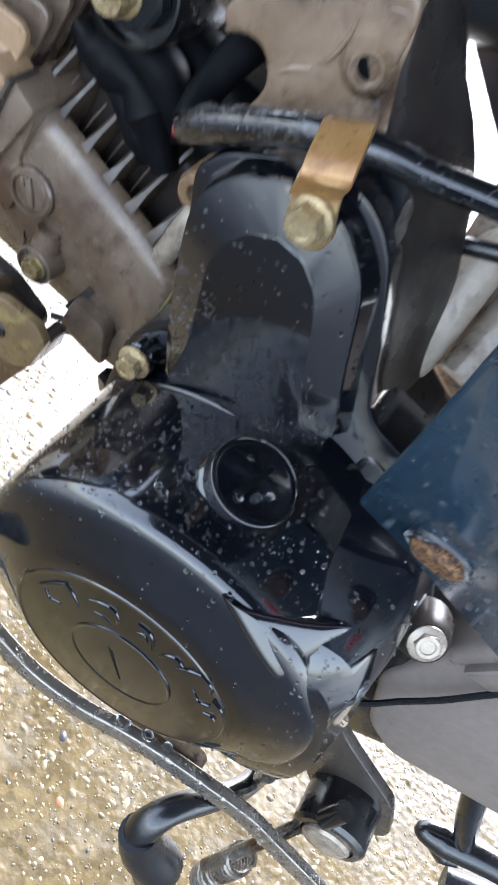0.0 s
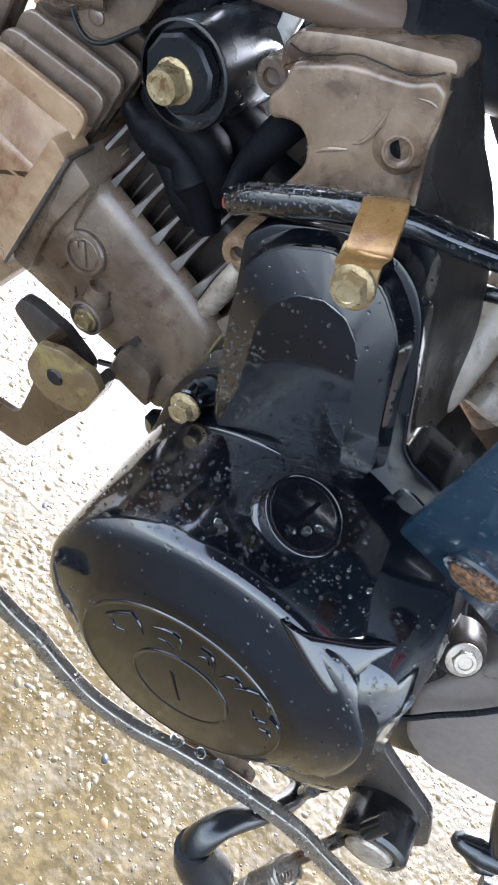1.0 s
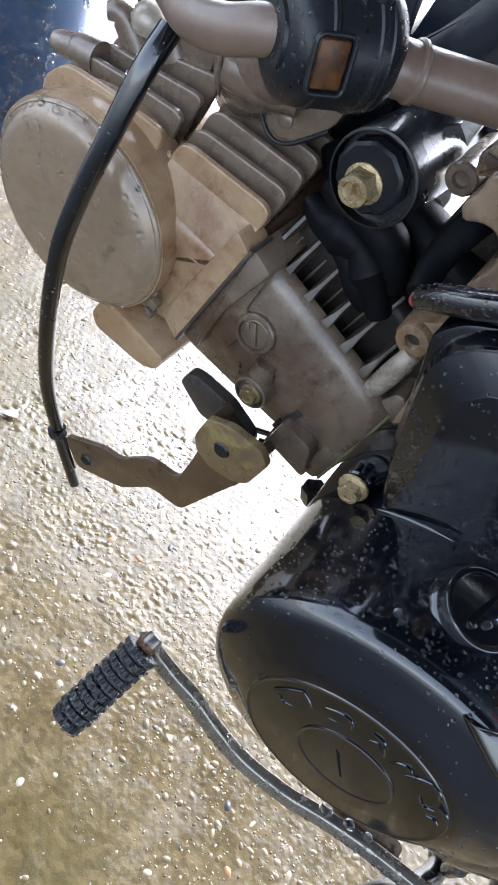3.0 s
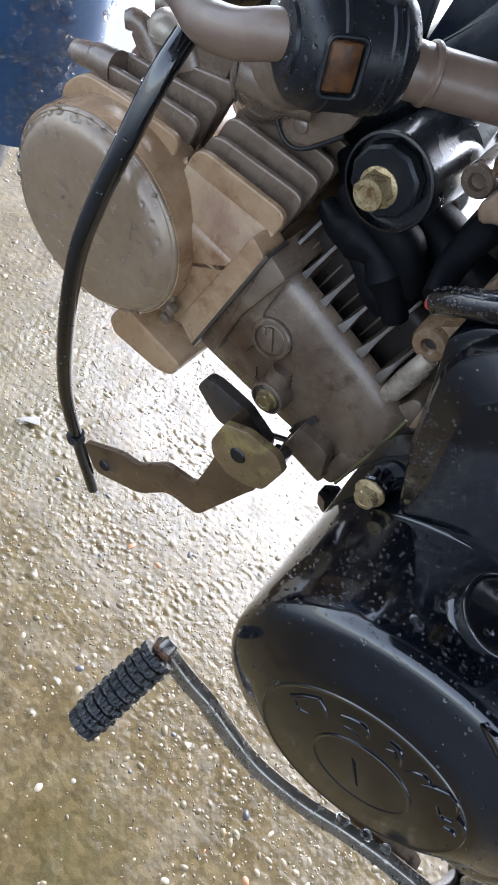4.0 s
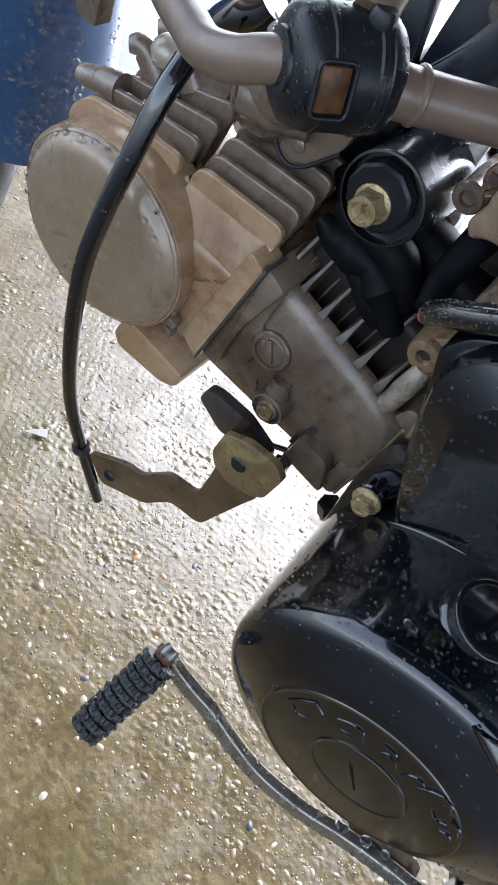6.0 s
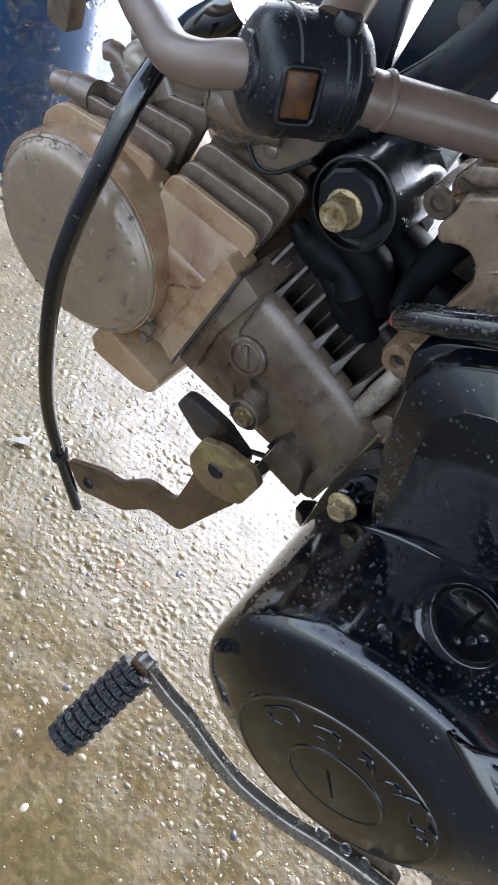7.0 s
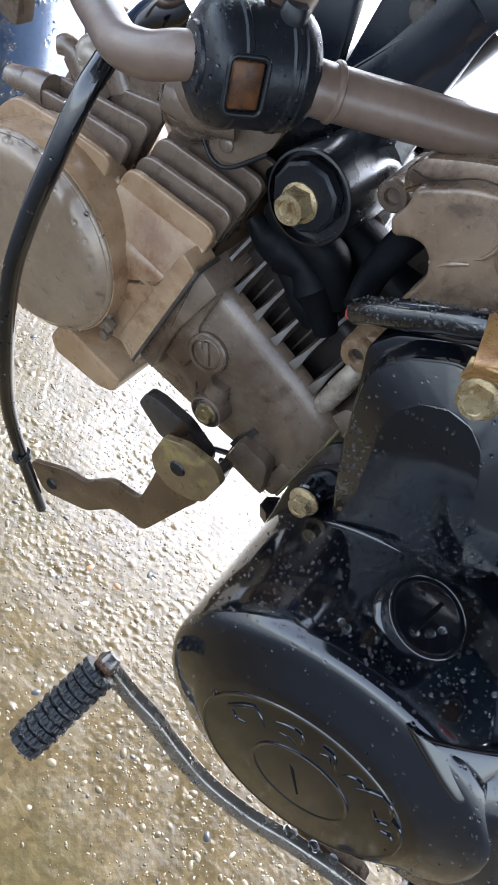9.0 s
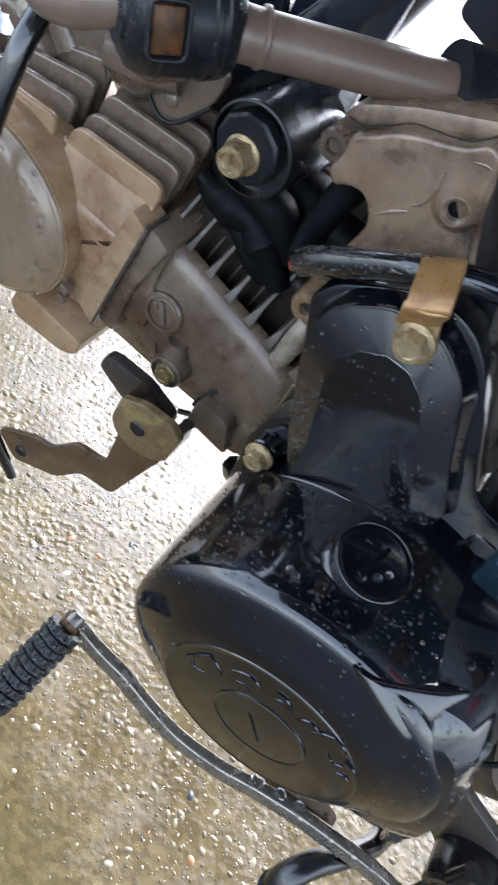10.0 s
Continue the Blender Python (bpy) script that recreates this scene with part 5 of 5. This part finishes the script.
part("plate", prism(rounded([(-68, -43), (-66, -27), (-54.5, -20.5), (-38.5, -19.5), (-32.5, -25.5), (-35.5, -45), (-42, -51), (-54, -54.5), (-64, -50.5)], 2.4), -3.5, 0.5, 1.0), BRACKET_WORN, bracket, "plate with worn yellow zinc")
part("plate_fold", prism(rounded([(-68, -43), (-66, -27), (-61, -29), (-62.5, -45)], 1.5), -3, 12, 0.8), BRACKET, bracket)
# Black disc on the plate, coloured as the shade of an open hole.
part("plate_hole", placed(lathe([(4.4, 0), (3.6, 0.8), (0, 0.6)], 20), out(-53.5, -3.4, -37.5)), RUBBER, bracket)
part("backing_plate", prism(rounded([(-93, -46), (-90.5, -36.5), (-84, -34.5), (-66, -35), (-49, -42.5), (-47, -49.5), (-51, -56.5), (-60, -53), (-76, -56)], 3), 17, 23, 1.4), DARKCASE, bracket, "dark bent backing plate")
part("bush", block((-40, 12, -46), (6, 20, 12), 1.8), DARKCASE, bracket, "dark rubber bush")
# Black disc again, painted shade of a hole in the arm.
part("arm_hole", placed(lathe([(4.0, 0), (3.2, 0.8), (0, 0.6)], 20), out(-118, 0, -135)), RUBBER, bracket)


# ---- water beads ----
def beads(name, label, hosts, seed, count, lo, hi, power, mask, toward=(0.15, -0.6, 0.78), flat=0.72):
    """Beads of water on the outer faces of the hosts; mask gives the share of beads kept at a point in engine millimetres."""
    rng = np.random.default_rng(seed)
    inv = np.array(ENG.inverted())
    view = np.array((ENG.to_3x3() @ Vector(toward)).normalized())
    cs, fs, ss = [], [], []
    trees = [BVHTree.FromPolygons([v.co for v in o.data.vertices], [p.vertices for p in o.data.polygons]) for o in bpy.data.objects if o.type == "MESH" and o.name not in ("ground", "pebbles", "grit", "ceiling") and len(o.data.polygons) < 60000]
    for ob in hosts:
        me = ob.data
        me.calc_loop_triangles()
        tri = np.empty(len(me.loop_triangles) * 3, int)
        me.loop_triangles.foreach_get("vertices", tri)
        co = np.empty(len(me.vertices) * 3)
        me.vertices.foreach_get("co", co)
        t = co.reshape(-1, 3)[tri.reshape(-1, 3)]
        n = np.cross(t[:, 1] - t[:, 0], t[:, 2] - t[:, 0])
        area = np.linalg.norm(n, axis=1)
        n = n / np.maximum(area, 1e-12)[:, None]
        area = np.where(n @ view > 0.12, area, 0)
        pick = rng.choice(len(t), count, p=area / area.sum())
        u = rng.random((count, 2))
        u = np.where(u.sum(1, keepdims=True) > 1, 1 - u, u)
        p = t[pick, 0] + u[:, :1] * (t[pick, 1] - t[pick, 0]) + u[:, 1:] * (t[pick, 2] - t[pick, 0])
        e = p @ inv[:3, :3].T + inv[:3, 3]
        keep = rng.random(count) < np.array([mask(*q) for q in e])
        for q, m in zip(p[keep], n[pick][keep]):
            start = Vector(q) + Vector(m) * 0.0004
            if any(tree.ray_cast(start, Vector(view), 0.25)[0] is not None for tree in trees):
                continue
            r = (lo + (hi - lo) * rng.random() ** power) * 0.001
            side = np.cross(m, (0.3, 0.5, 0.8))
            side /= np.linalg.norm(side)
            cs.append(q + m * r * flat * 0.25)
            fs.append(np.stack((side, np.cross(m, side), m), 1))
            ss.append((r * rng.uniform(0.85, 1.25), r * rng.uniform(0.8, 1.1), r * flat))
    tagged(new(name, blobs_mesh(name, np.array(cs), np.array(fs), np.array(ss), WATER, 3 if hi > 1.6 else 2, 0.0, seed)), label, "water drops", kind="stuff")


def cover_mask(x, y, z):
    """Dense on the lower plate and the top of the drum, sparse on its face and in the lee of the side panel."""
    if x > 112:
        return 0.05
    if y < -61:
        return 0.07
    if y > -6 and z > 10:
        return 0.12
    if z > -40 and y < -4:
        return (0.6 if 10 < x < 78 else 0.28) * (1.0 if y < -22 else 0.45)
    return 0.15


beads("water_drops", "clear rain beads on the drum of the black cover", [cover], 41, 22000, 0.24, 0.8, 2.6, cover_mask, flat=0.85)
beads("water_drops", "clear rain beads on the plate of the black cover", [cover_plate], 48, 2300, 0.34, 0.7, 1.6, lambda x, y, z: 0.1 if z > 53 else 0.8 if z > 14 else 0.3, flat=0.9)
beads("water_drops", "clear rain beads on the grey cam cover and head", [cam_cover], 42, 520, 0.4, 1.7, 2.8, lambda x, y, z: 0.7)
beads("water_drops", "clear rain beads on the blue leg shield", [shield], 43, 9000, 0.45, 2.6, 3.2, lambda x, y, z: 0.0 if z > 62 or z < -62 else 0.95 if 76 < y < 108 else 0.4 if y > 104 else 0.06, (0.5, -0.6, 0.6))
beads("water_drops", "clear rain beads on hose, cable and rubber boot", [boot, hose_tube, mount], 44, 700, 0.25, 0.75, 2.8, lambda x, y, z: 0.15 if x < -110 else 0.5)
beads("water_drops", "fine rain beads along the black cable", [cable_sleeve], 47, 1500, 0.28, 0.75, 2.5, lambda x, y, z: 0.9 if x < 20 else 0.35)
beads("water_drops", "clear rain beads on the gear lever and pedal", [lever, pedal], 45, 600, 0.35, 1.2, 2.8, lambda x, y, z: 0.8)
beads("water_drops", "clear rain beads on the crankcase and side panel", [crankcase, panel], 46, 1500, 0.3, 1.1, 2.6, lambda x, y, z: 0.5)


def large_drops():
    """Round drops on the lever, and heavier drops gathered along the crease and round the plug of the cover."""
    spots = [((88.8, -62.0, -115.1), 3.0), ((100.2, -61.2, -111.7), 2.7), ((110.1, -60.4, -110.6), 2.7)]
    tagged(new("water_drops", drops_mesh(spots, 5)), "three large round water drops on the gear lever", "water drops", kind="stuff")
    spots = [((46, -6.4, 23.6), 1.3), ((49.5, -7.0, 24.2), 1.9), ((51.6, -6.6, 25.0), 1.5), ((53, -7.4, 24.8), 1.0), ((57.6, -6.6, 25.4), 1.5), ((60, -7.2, 25.6), 1.1), ((64, -6.4, 25.8), 1.3), ((67.4, -6.0, 26.0), 1.6), ((70.6, -7.6, 25.6), 1.3),
             ((72, -10, 25.4), 1.2), ((77.7, -12, 24.6), 1.5), ((81.4, -17, 23.8), 1.3), ((41.7, -37.5, 21.8), 1.9), ((39.4, -36.2, 21.2), 1.1), ((38.7, -48.4, 20.8), 1.8), ((36.4, -47.0, 20.0), 1.4), ((52, -24, 30.0), 1.3), ((61, -34, 29.8), 1.5), ((64, -30, 29.9), 1.1), ((56.5, -38, 29.6), 1.2),
             ((92, -30, 20.6), 1.0), ((101, -34, 16.0), 1.4), ((40, -7.6, 18.6), 1.2), ((26, -7, 15), 0.9)]
    tagged(new("water_drops", drops_mesh(spots, 6)), "heavy water drops along the crease of the black cover", "water drops", kind="stuff")


def drops_mesh(spots, seed):
    rng = np.random.default_rng(seed)
    cs = np.array([tuple(ENG @ Vector(p)) for p, r in spots])
    ss = np.array([[r * 0.001 * k for k in (rng.uniform(0.9, 1.3), rng.uniform(0.8, 1.1), 0.8)] for p, r in spots])
    return blobs_mesh("water_drops", cs, np.array([np.eye(3)] * len(cs)), ss, WATER, 3, 0.06, seed)


large_drops()
